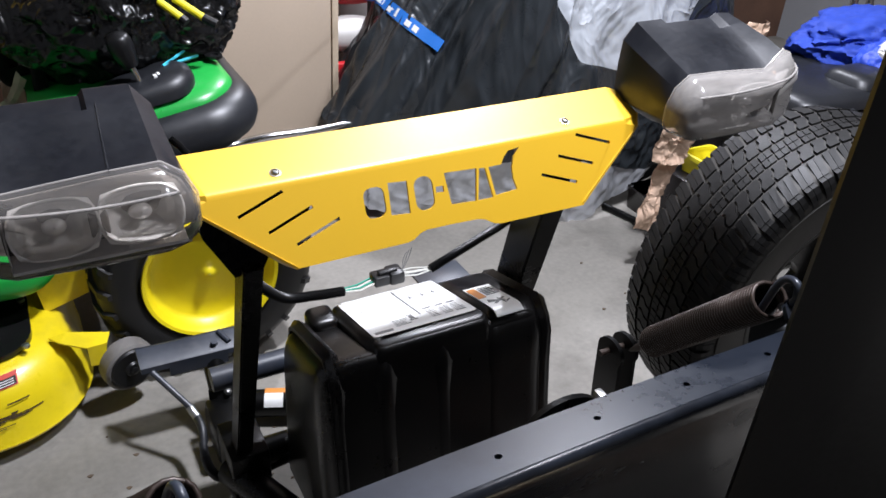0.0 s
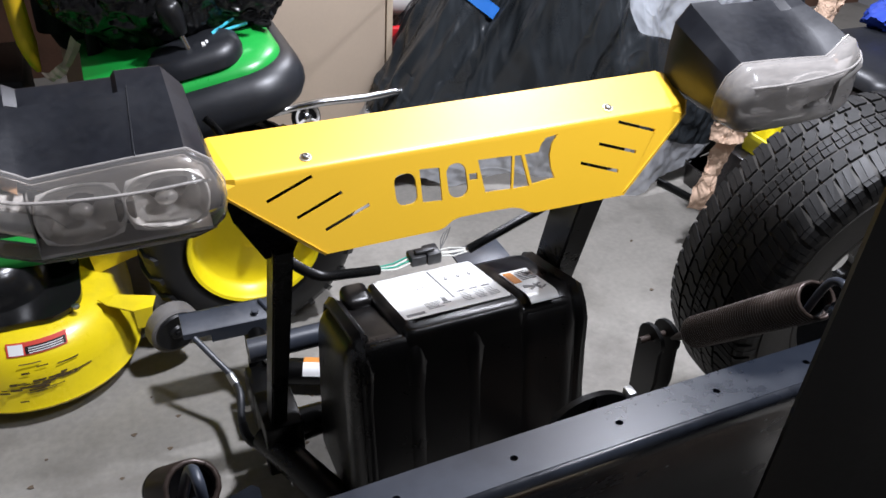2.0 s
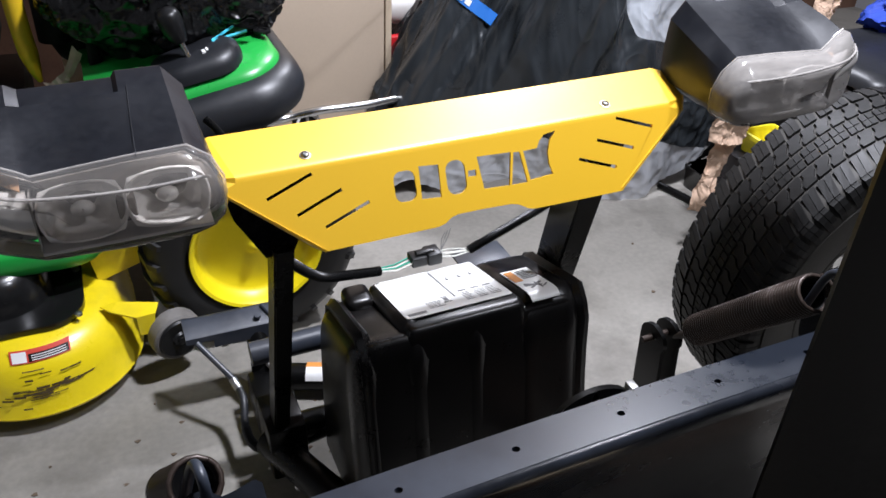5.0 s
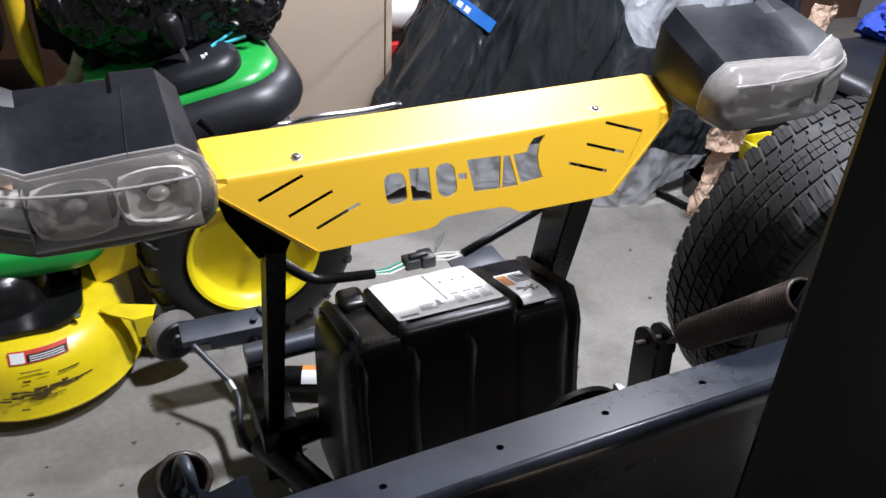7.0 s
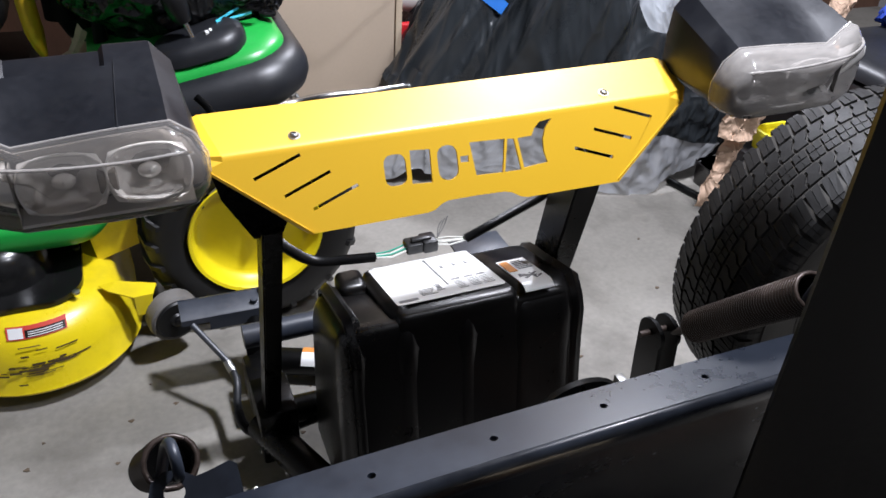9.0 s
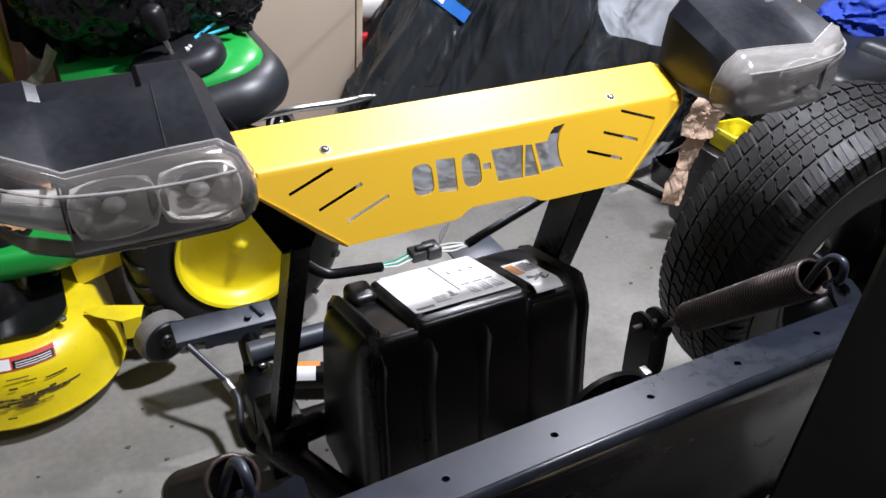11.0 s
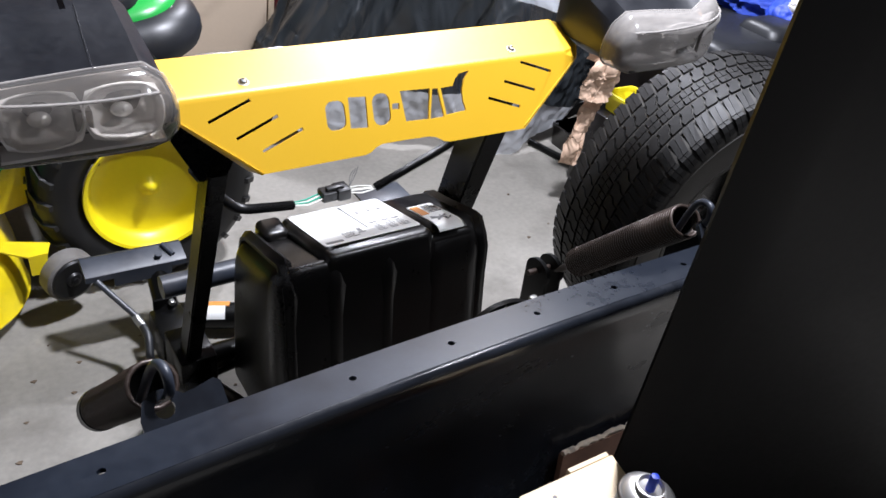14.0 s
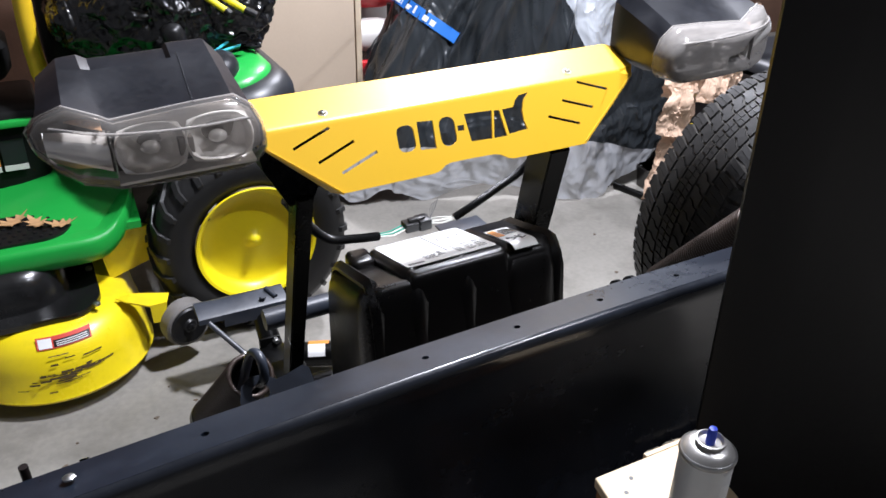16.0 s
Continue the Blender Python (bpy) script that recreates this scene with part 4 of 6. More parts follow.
def truck_wheel():
    ob = thing("truck_wheel", (1.906, 1.286, 0.0), "used truck tyre with blocky tread on a black steel rim", "wheel")
    m = axis_pose((1.906, 1.286, 0.4085), (0.067, 0.997, 0.021), (0, 0, 1)) @ Matrix.Scale(1.045, 4)
    R = 0.386
    part("carcass", lathe([(0.203, -0.088), (0.212, -0.098), (0.245, -0.110), (0.30, -0.128), (0.345, -0.126), (0.37, -0.112), (R - 0.008, -0.10), (R - 0.004, -0.05), (R - 0.003, 0.0), (R - 0.004, 0.05), (R - 0.008, 0.10), (0.37, 0.112), (0.345, 0.126), (0.30, 0.128), (0.245, 0.110), (0.212, 0.098), (0.203, 0.088)], m, 96, cap=False), SIDEWALL, ob, smooth=1.0)
    for h in (-1, 1):
        bm = None
        for r, hh in ((0.232, 0.1055), (0.330, 0.1283)):
            bm = lathe([(r - 0.003, h * hh), (r - 0.0015, h * (hh + 0.0018)), (r + 0.0015, h * (hh + 0.0018)), (r + 0.003, h * hh)], m, 96, bm, cap=False)
        part("sidewall_ring", bm, SIDEWALL, ob)
    # tread: five ribs of blocks
    bm = bmesh.new()
    rnd = random.Random(7)
    N = 66
    def block(pts, drop):
        lo, hi = [], []
        wear = rnd.uniform(-0.0005, 0.0005)
        for a, h in pts:
            e = drop * (abs(h) > 0.1)
            for r, out in ((R - 0.010 - e, lo), (R + 0.001 - e * 0.85 + wear, hi)):
                out.append(bm.verts.new(m @ Vector((r * math.cos(a), r * math.sin(a), h))))
        bm.faces.new(hi)
        for i in range(len(lo)):
            j = (i + 1) % len(lo)
            bm.faces.new((lo[i], lo[j], hi[j], hi[i]))

    for row, (h0, h1) in enumerate(((-0.108, -0.066), (-0.059, -0.0245), (-0.018, -0.0012), (0.0012, 0.018), (0.0245, 0.059), (0.066, 0.108))):
        n = 150 if row in (0, 2, 3, 5) else 76
        da = 2 * math.pi / n
        hm = (h0 + h1) / 2
        for k in range(n):
            a0 = da * (k + 0.37 * row)
            if row in (0, 5):
                # pairs of lugs with a thin sipe between them, in line with the shoulder lugs
                if k >= 2 * N:
                    break
                p = 2 * math.pi / N
                c = p * (k // 2 + 0.2)
                q0, q1 = (-0.37, -0.015) if k % 2 else (0.015, 0.37)
                sk = 0.4 * p if row == 0 else -0.4 * p
                s0, s1 = (0.0, sk) if row == 0 else (sk, 0.0)
                pts = [(c + p * q0 + s0, h0), (c + p * q0 * 1.1 + s1, h1), (c + p * q1 * 1.1 + s1, h1), (c + p * q1 + s0, h0)]
            elif row in (1, 4):
                side = [(h0, 0.0), (hm - 0.006, 0.05), (hm + 0.006, 0.42), (h1, 0.47)]
                pts = [(a0 + da * (q + 0.10), h) for h, q in side] + [(a0 + da * (q + 0.90), h) for h, q in side[::-1]]
            else:
                ga, gb = (0.17, 0.04) if k % 2 else (0.04, 0.17)
                sk = 0.25
                pts = [(a0 + da * (ga - sk), h0), (a0 + da * ga, h1), (a0 + da * (1 - gb), h1), (a0 + da * (1 - gb - sk), h0)]
            block(pts, 0.012)
    # shoulder lugs running down the sidewall
    for h in (-1, 1):
        for k in range(N):
            p = 2 * math.pi / N
            c = p * (k + 0.2)
            pr = [(R - 0.011, 0.104, 0.010), (0.374, 0.1165, 0.009), (0.362, 0.1230, 0.007), (0.348, 0.1265, 0.004), (0.336, 0.1275, 0.0015)]
            for q0, q1, rows in ((-0.37, -0.02, 5), (0.02, 0.37, 4)):
                hi, lo = [], []
                for r, z, t in pr[:rows]:
                    for q in (q0, q1):
                        hi.append(bm.verts.new(m @ Vector((r * math.cos(c + p * q), r * math.sin(c + p * q), h * (z + 0.2 * t)))))
                        lo.append(bm.verts.new(m @ Vector(((r - t) * math.cos(c + p * q), (r - t) * math.sin(c + p * q), h * (z - t)))))
                for i in range(rows - 1):
                    u = 2 * i
                    bm.faces.new((hi[u], hi[u + 1], hi[u + 3], hi[u + 2]))
                    bm.faces.new((hi[u], hi[u + 2], lo[u + 2], lo[u]))
                    bm.faces.new((hi[u + 1], lo[u + 1], lo[u + 3], hi[u + 3]))
                bm.faces.new((hi[-2], hi[-1], lo[-1], lo[-2]))
    tagged(part("tread", bm, TREAD, ob, "worn grey tread blocks", smooth=0), kind="stuff")
    part("rim", lathe([(0.206, -0.090), (0.211, -0.095), (0.209, -0.085), (0.198, -0.078), (0.19, -0.06), (0.185, 0.0), (0.175, 0.02), (0.12, 0.03), (0.09, 0.02), (0.03, 0.02), (0.03, 0.04), (0.185, 0.05), (0.195, 0.08), (0.208, 0.09)], m, 64, cap=False), GLOSSBLACK, ob, "black steel rim", smooth=0.8)
    return ob


truck_wheel()

# ---- riding mower ----


def riding_mower():
    ob = thing("riding_mower", (0.3, 2.3, 0.0), "green and yellow riding lawn mower with yellow seat", "lawn mower")
    # rear wheel
    m = axis_pose((0.683, 2.10, 0.279), (0, -1, 0), (0, 0, 1))
    wheel = part("rear_wheel", lathe([(0.165, -0.09), (0.185, -0.105), (0.235, -0.112), (0.262, -0.09), (0.270, -0.05), (0.272, 0.0), (0.270, 0.05), (0.262, 0.085), (0.235, 0.105), (0.19, 0.1), (0.168, 0.085)], m, 72, cap=False), RUBBER, ob, "dusty black turf tyre", smooth=1.0)
    bm = bmesh.new()
    for k in range(26):
        for h in (-1, 1):
            a0 = 2 * math.pi * (k + (0.5 if h > 0 else 0)) / 26
            pts = [(0.0, 0.004), (0.16, 0.05), (0.20, 0.09), (0.22, 0.108)]
            lo, hi = [], []
            for a, z in pts:
                r = 0.28 - (0.012 if z > 0.08 else 0) - (0.022 if z > 0.1 else 0)
                for da in (-0.028, 0.028):
                    hi.append(m @ Vector((r * math.cos(a0 + a + da), r * math.sin(a0 + a + da), h * z)))
                    lo.append(m @ Vector(((r - 0.016) * math.cos(a0 + a + da * 1.2), (r - 0.016) * math.sin(a0 + a + da * 1.2), h * (z - (0.006 if z > 0.1 else 0)))))
            H, L = [bm.verts.new(p) for p in hi], [bm.verts.new(p) for p in lo]
            for i in range(3):
                j = 2 * i
                bm.faces.new((H[j], H[j + 1], H[j + 3], H[j + 2]))
                bm.faces.new((H[j], H[j + 2], L[j + 2], L[j]))
                bm.faces.new((H[j + 1], L[j + 1], L[j + 3], H[j + 3]))
            bm.faces.new((H[0], L[0], L[1], H[1]))
            bm.faces.new((H[6], H[7], L[7], L[6]))
    tagged(part("tread_lug", bm, RUBBER, wheel, smooth=0), kind="stuff")
    part("wheel_rim", lathe([(0.166, 0.092), (0.170, 0.098), (0.168, 0.103), (0.160, 0.1), (0.154, 0.088), (0.148, 0.062), (0.135, 0.052), (0.10, 0.050), (0.065, 0.054), (0.036, 0.056), (0.024, 0.060), (0.014, 0.072), (0.007, 0.077), (0.001, 0.078)], m, 64, cap=False), RIM, wheel, "yellow painted steel rim", smooth=0.7)
    part("valve_stem", tube([(0.565, 2.045, 0.375), (0.557, 2.0, 0.385)], 0.006, 10), SOFT, wheel)
    part("axle", tube([(0.683, 2.1, 0.279), (0.683, 2.75, 0.279)], 0.04, 16), BLACK, ob)
    # deck
    def outline(inset, z):
        r = 0.24 - inset
        lobe = [(0.14 + r * math.cos(radians(a)), 2.078 + r * math.sin(radians(a))) for a in range(10, -151, -8)]
        rest = [(-0.16, 1.93), (-0.30, 1.87), (-0.45, 1.88), (-0.6, 1.97), (-0.70, 2.15), (-0.72, 2.4), (-0.65, 2.65), (-0.45, 2.74), (0.1, 2.74), (0.28, 2.66), (0.36, 2.5), (0.375, 2.3)]
        k = 1 - inset / 0.45
        return [(x, y, z) for x, y in lobe + [(-0.17 + (x + 0.17) * k, 2.3 + (y - 2.3) * k) for x, y in rest]]
    deck = part("mower_deck", loft([outline(0.004, 0.042), outline(0.0, 0.05), outline(0.004, 0.056), outline(0.012, 0.12), outline(0.026, 0.165), outline(0.048, 0.193), outline(0.075, 0.207), outline(0.11, 0.214), outline(0.16, 0.217), outline(0.28, 0.219)]), DECK, ob, "scuffed yellow steel mower deck", smooth=1.0)
    tab = loft([[(x, y, z - d) for x, y, z in ((0.296, 1.990, 0.214), (0.318, 1.962, 0.212), (0.372, 1.936, 0.200), (0.415, 1.945, 0.196), (0.427, 1.978, 0.203), (0.335, 1.998, 0.2145))] for d in (0.004, 0.0)])
    loft([[(0.372, 1.936, 0.2005), (0.415, 1.945, 0.1965), (0.408, 1.944, 0.138), (0.373, 1.9365, 0.146)], [(0.372, 1.940, 0.1995), (0.415, 1.949, 0.1955), (0.408, 1.948, 0.138), (0.373, 1.9405, 0.146)]], bm=tab)
    part("chute_tab", tab, DECK, deck, smooth=0.3)
    part("spindle_plate", loft([[(x, y, z) for x, y in rounded(-0.35, 0.265, 1.935, 2.5, 0.09, 8)] for z in (0.213, 0.228)]), GLOSSBLACK, deck, "black plastic belt cover")
    part("belt_cover", loft([[(x, y, z) for x, y in rounded(-0.33 + i, 0.20 - i, 1.985 + i, 2.45 - i, 0.12 - i * 0.6, 8)] for z, i in ((0.22, 0.0), (0.26, 0.004), (0.30, 0.014), (0.322, 0.035), (0.33, 0.06))]), GLOSSBLACK, deck, "glossy black belt cover", smooth=0.8)
    for px, py in ((0.25, 1.955), (0.252, 2.15)):
        part("cover_bolt", lathe([(0.009, 0), (0.009, 0.006), (0.002, 0.008)], pose(px, py, 0.228), 12), ZINC, deck)
    # decal on the curved deck side
    def on_side(s, h):
        """a place on the deck's side: s metres along from the label's left end, h its height share"""
        x = 0.085 + s
        r = 0.24
        cx, cy = 0.14, 2.078
        z = 0.150 + 0.05 * h
        inset = 0.026 + (z - 0.165) * 0.8 if z > 0.165 else 0.004 + (z - 0.06) * 0.21
        rr = r - inset
        a = -math.pi / 2 + math.asin(max(-1, min(1, (x - cx) / rr)))
        return Vector((cx + (rr + 0.002) * math.cos(a), cy + (rr + 0.002) * math.sin(a), z))
    def decal(name, s0, s1, h0, h1, mat, lift, label=""):
        bm = bmesh.new()
        nn = 10
        rows = []
        for hh in (h0, h1):
            row = []
            for k in range(nn + 1):
                p = on_side(s0 + (s1 - s0) * k / nn, hh)
                row.append(bm.verts.new(p + Vector((0.1, -0.9, 0.45)) * lift))
            rows.append(row)
        for k in range(nn):
            bm.faces.new((rows[0][k], rows[0][k + 1], rows[1][k + 1], rows[1][k]))
        part(name, bm, mat, deck, label)
    decal("warning_decal", 0.012, 0.136, 0.62, 1.1, REDINK, 0.001, "red bordered warning decal")
    decal("decal_panel", 0.016, 0.046, 0.66, 1.04, PAPERWHITE, 0.002)
    decal("decal_panel", 0.050, 0.133, 0.66, 0.94, SMOKE, 0.002)
    for hh in (0.69, 0.77, 0.85):
        decal("decal_line", 0.056, 0.128, hh, hh + 0.03, PAPERWHITE, 0.003)
    rnd = random.Random(9)
    for k in range(36):
        s0, h0 = rnd.gauss(0.05, 0.05), rnd.gauss(-0.75, 0.33)
        decal("scuff", s0, s0 + rnd.uniform(0.01, 0.045), h0, h0 + rnd.uniform(0.03, 0.11), SCUFF, 0.0045, "dark brown scuff mark" if k == 0 else "")
    part("dash_panel", box(-0.12, 0.02, 2.30, 2.40, 0.45, 0.60, 0.01), SOFT, ob)
    part("dash_label", box(-0.02, 0.025, 2.29, 2.298, 0.46, 0.58), ORANGE, ob, "orange label")
    part("dash_label", box(-0.10, -0.03, 2.29, 2.298, 0.46, 0.58), PAPERWHITE, ob, "white label")
    # running board and rear fender
    def board(z, i):
        """one ring of the footboard, which sweeps up towards the fender"""
        ring = rounded(-0.6 + i, 0.40 - i, 2.03 + i, 2.36, max(0.02, 0.16 - i), 10)
        return [(x, y, z + 0.085 * max(0.0, (x - 0.28) / 0.12) ** 2 + 0.05 * max(0.0, (y - 2.3) / 0.2) * (x > 0.26)) for x, y in ring]
    part("running_board", loft([board(z, i) for z, i in ((0.30, 0.02), (0.312, 0.004), (0.33, 0.0), (0.358, 0.0), (0.37, 0.005), (0.374, 0.014), (0.3735, 0.03), (0.373, 0.08), (0.373, 0.135))]), GREEN, ob, "glossy green footboard", smooth=1.0)
    pad = part("foot_pad", loft([[(x, y, z) for x, y in rounded(-0.35, 0.235, 2.07, 2.24, 0.08, 8)] for z in (0.372, 0.380)]), SOFT, ob, "black rubber foot pad with studs")
    bm = bmesh.new()
    for i in range(22):
        for j in range(6):
            lathe([(0.006, 0), (0.005, 0.003), (0.002, 0.004)], pose(-0.31 + i * 0.0235 + 0.011 * (j % 2), 2.09 + j * 0.025, 0.380), 6, bm)
    tagged(part("stud", bm, SOFT, pad), kind="stuff")
    # rear body: green top over a wide grey bumper skirt
    def rear(z, i, front=0.36):
        return [(x, y, z + 0.2 * (x - 0.84)) for x, y in rounded(front, 0.872 - i, 2.045 + i, 2.85 - i, 0.15 - i * 0.6, 10)]
    part("bumper_skirt", loft([rear(0.600, 0.05), rear(0.606, 0.022), rear(0.620, 0.006), rear(0.642, 0.0), rear(0.665, 0.003), rear(0.69, 0.014), rear(0.71, 0.032), rear(0.72, 0.06)]), BUMPER, ob, "dark grey plastic rear bumper", smooth=1.0)
    fender = part("rear_fender", loft([rear(0.70, 0.052), rear(0.722, 0.055), rear(0.735, 0.066), rear(0.748, 0.09), rear(0.756, 0.13), rear(0.76, 0.17)]), GREEN, ob, "glossy green rear fender", smooth=1.0)
    # the footboard sweeps up into the fender
    sweep = []
    for x, rise in ((-0.02, 0.0), (0.06, 0.003), (0.14, 0.013), (0.21, 0.028), (0.27, 0.047), (0.32, 0.070), (0.36, 0.098), (0.385, 0.130), (0.40, 0.17)):
        over = [(y, 0.3735 + rise * min(1.0, max(0.0, (y - 2.10 - 0.12 * max(0.0, 0.3 - x)) / 0.16)) ** 1.4) for y in (2.09, 2.13, 2.17, 2.21, 2.25, 2.29, 2.34, 2.42, 2.49)]
        sweep.append([(x, y, z) for y, z in over] + [(x, y, z - 0.02) for y, z in over[::-1]])
    part("fender_sweep", loft(sweep), GREEN, ob, "green sweep from footboard to fender", smooth=1.2)
    part("filler_plug", lathe([(0.022, 0), (0.022, 0.006), (0.012, 0.007), (0.011, 0.003), (0.001, 0.003)], pose(0.795, 2.28, 0.748), 20), SOFT, ob)
    part("lever_console", loft([[(0.62 + (x - 0.62) * k, 2.2 + (y - 2.2) * k, z + 0.2 * (x - 0.84)) for x, y in rounded(0.50, 0.725, 2.11, 2.28, 0.075, 8)] for z, k in ((0.745, 1.0), (0.765, 0.98), (0.782, 0.9), (0.79, 0.7))]), BUMPER, ob, "grey lever console", smooth=1.0)
    for dx in (0.0, 0.011, 0.022):
        part("shift_mark", box(0.628 + dx, 0.636 + dx, 2.16 + 0.012 * (dx == 0.011), 2.178 + 0.012 * (dx != 0), 0.748, 0.753), PAPERWHITE, ob)
    part("lever", tube([(0.612, 2.17, 0.70), (0.584, 2.19, 0.78)], 0.006, 10), CHROME, ob)
    part("lever_grip", tube(curve_points([(0.586, 2.19, 0.770), (0.574, 2.195, 0.802), (0.565, 2.2, 0.834), (0.561, 2.2, 0.852)], 5), [0.017, 0.020, 0.022, 0.024, 0.0255, 0.027, 0.028, 0.029, 0.029, 0.0285, 0.0275, 0.026, 0.0235, 0.019, 0.012, 0.002], 14), SOFT, ob, "black lever knob")
    # seat
    part("seat_pan", loft([[(x, y, z) for x, y in rounded(-0.1 + i, 0.18 - i, 2.48 + i, 2.78 - i, 0.08, 6)] for z, i in ((0.66, 0.02), (0.69, 0.0), (0.75, 0.0), (0.78, 0.03))]), SEATB, ob, "black vinyl seat pan", smooth=0.9)
    edge = curve_points([(0.256, 2.47, 0.610), (0.249, 2.455, 0.655), (0.242, 2.445, 0.73), (0.239, 2.435, 0.83), (0.242, 2.425, 0.95), (0.248, 2.415, 1.10)], 6)
    part("seat_back_trim", tube(edge, [0.007 + 0.016 * min(1.0, k / 9) for k in range(len(edge))], 16), SEATY, ob, "yellow vinyl seat edge", smooth=1.2)
    frill = bmesh.new()
    rows = []
    for k in range(13):
        t = k / 12
        x, z = 0.272 + 0.085 * t, 0.602 + 0.10 * t * t
        w = 0.016 + 0.010 * noise.noise(Vector((t * 9, 1.3, 0)))
        rows.append([frill.verts.new((x - w * 0.5, 2.44 - 0.03 * t, z + w * 0.7)), frill.verts.new((x, 2.43 - 0.03 * t + 0.006 * (k % 2), z)), frill.verts.new((x + w * 0.6, 2.435 - 0.03 * t, z - w * 0.6))])
    for r0, r1 in zip(rows, rows[1:]):
        for k in range(2):
            frill.faces.new((r0[k], r0[k + 1], r1[k + 1], r1[k]))
    part("torn_seat_edge", frill, FRAY, ob, "torn pale seat lining", smooth=0.4)
    part("seat_bracket", loft([[(x, y, z) for x, y in rounded(0.375 + o, 0.415 - o, 2.38, 2.42, 0.01, 3)] for z, o in ((0.60, 0.0), (0.70, 0.004), (0.80, 0.008))]), SEATB, ob)
    for bx in (0.405, 0.438):
        part("bracket_bolt", lathe([(0.007, 0), (0.007, 0.004), (0.002, 0.006)], axis_pose((bx, 2.375, 0.662), (0.1, -0.9, 0.5)), 10), ZINC, ob)
    part("seat_back", loft([[(0.25 + k * 0.0 + x, y, z) for x, y in rounded(0.02, 0.11, 2.47, 2.80, 0.04, 5)] for z, k in ((0.70, 0), (0.9, 1), (1.15, 2))]), SEATB, ob, smooth=0.9)
    part("seat_side", lump((0.385, 2.60, 0.78), (0.11, 0.10, 0.20), 41, 0.05, 1.4, 4, ridge=False), SEATB, ob, "black vinyl seat side", smooth=1.2)
    part("seat_bolster", lump((0.485, 2.40, 0.765), (0.085, 0.05, 0.085), 52, 0.05, 1.3, 4, ridge=False), SEATB, ob, "black vinyl seat bolster", smooth=1.2)
    part("seat_base", box(-0.55, 0.22, 2.44, 2.75, 0.37, 0.60, 0.02), SEATB, ob, "dark panel under the seat")
    part("side_rail", box(-0.55, 0.20, 2.412, 2.438, 0.560, 0.579, 0.005), GREEN, ob)
    for x0, x1, mat in ((-0.05, 0.068, PLY), (0.076, 0.096, ORANGE), (0.104, 0.165, BUMPER)):
        part("side_label", box(x0, x1, 2.432, 2.4385, 0.445, 0.522), mat, ob)
        part("label_line", box(x0, x1, 2.430, 2.4315, 0.432, 0.448), WHITEP, ob)
    part("tow_frame", box(-0.5, 0.6, 2.25, 2.6, 0.24, 0.29, 0.01), BLACK, ob)
    part("frame_plate", loft([[(0.30, 2.12, 0.2), (0.42, 2.12, 0.24), (0.46, 2.12, 0.34), (0.28, 2.12, 0.34)], [(0.30, 2.14, 0.2), (0.42, 2.14, 0.24), (0.46, 2.14, 0.34), (0.28, 2.14, 0.34)]]), DECK, ob, "yellow frame plate")
    return ob


riding_mower()


def oak_leaf(x, y, z, turn, size):
    ob = thing("oak_leaf", (x, y, z), "dry curled brown oak leaf on the mower footboard", "leaf", "dry leaves")
    pts = [(0, -1.0), (0.08, -0.6), (0.4, -0.55), (0.2, -0.3), (0.62, -0.1), (0.25, 0.1), (0.55, 0.42), (0.2, 0.45), (0.12, 0.8), (0, 1.0)]
    full = pts + [(-a, b) for a, b in pts[-2:0:-1]]
    bm = plate(full, [], 0.03, Matrix.Translation((x, y, z)) @ Matrix.Rotation(turn, 4, "Z") @ Matrix.Diagonal((size, size, size, 1)))
    for v in bm.verts:
        r = (v.co - Vector((x, y, z)))
        v.co.z += 9 * r.x * r.x + 5 * r.y * r.y
    part("blade", bm, LEAF, ob, smooth=0)
    return ob


oak_leaf(0.155, 2.16, 0.384, 0.4, 0.045)
oak_leaf(0.21, 2.13, 0.384, 1.4, 0.042)
oak_leaf(0.10, 2.19, 0.384, 2.2, 0.05)


def bin_bag():
    ob = thing("bin_bag", (0.68, 2.55, 0.76), "shiny black plastic bin bag lying on the mower fender", "bin bag")
    part("bag", lump((0.60, 2.47, 0.845), (0.285, 0.22, 0.20), 3, 0.13, 1.7, 6), BAG, ob, smooth=1.2)
    part("gathered_neck", lump((0.80, 2.53, 0.875), (0.075, 0.05, 0.06), 12, 0.22, 2.4, 4), BAG, ob, smooth=1.0)
    return ob


bin_bag()


def yellow_tool(a, b, c):
    ob = thing("yellow_handled_tool", b, "yellow rod with a black end stuck in the bin bag", "tool", "yellow rods")
    part("rod", tube(curve_points([a, b], 6), 0.009, 10), HIVIS, ob)
    part("end_cap", tube([b, c], 0.0105, 10), SOFT, ob)
    return ob


yellow_tool((0.60, 2.33, 0.955), (0.715, 2.22, 0.867), (0.724, 2.21, 0.858))
yellow_tool((0.63, 2.34, 0.955), (0.766, 2.22, 0.864), (0.792, 2.20, 0.851))
ob = thing("grey_strap", (0.42, 2.40, 0.76), "grey webbing strap with a green cord knot hanging beside the seat", "strap")
part("webbing", loft([[(x - w, y, z), (x + w, y + 0.012, z), (x + w, y + 0.014, z), (x - w, y + 0.002, z)] for x, y, z, w in ((0.428, 2.405, 0.765, 0.004), (0.424, 2.41, 0.79, 0.010), (0.418, 2.42, 0.84, 0.013), (0.420, 2.42, 0.92, 0.014), (0.425, 2.42, 1.0, 0.014))]), WHEELGREY, ob)
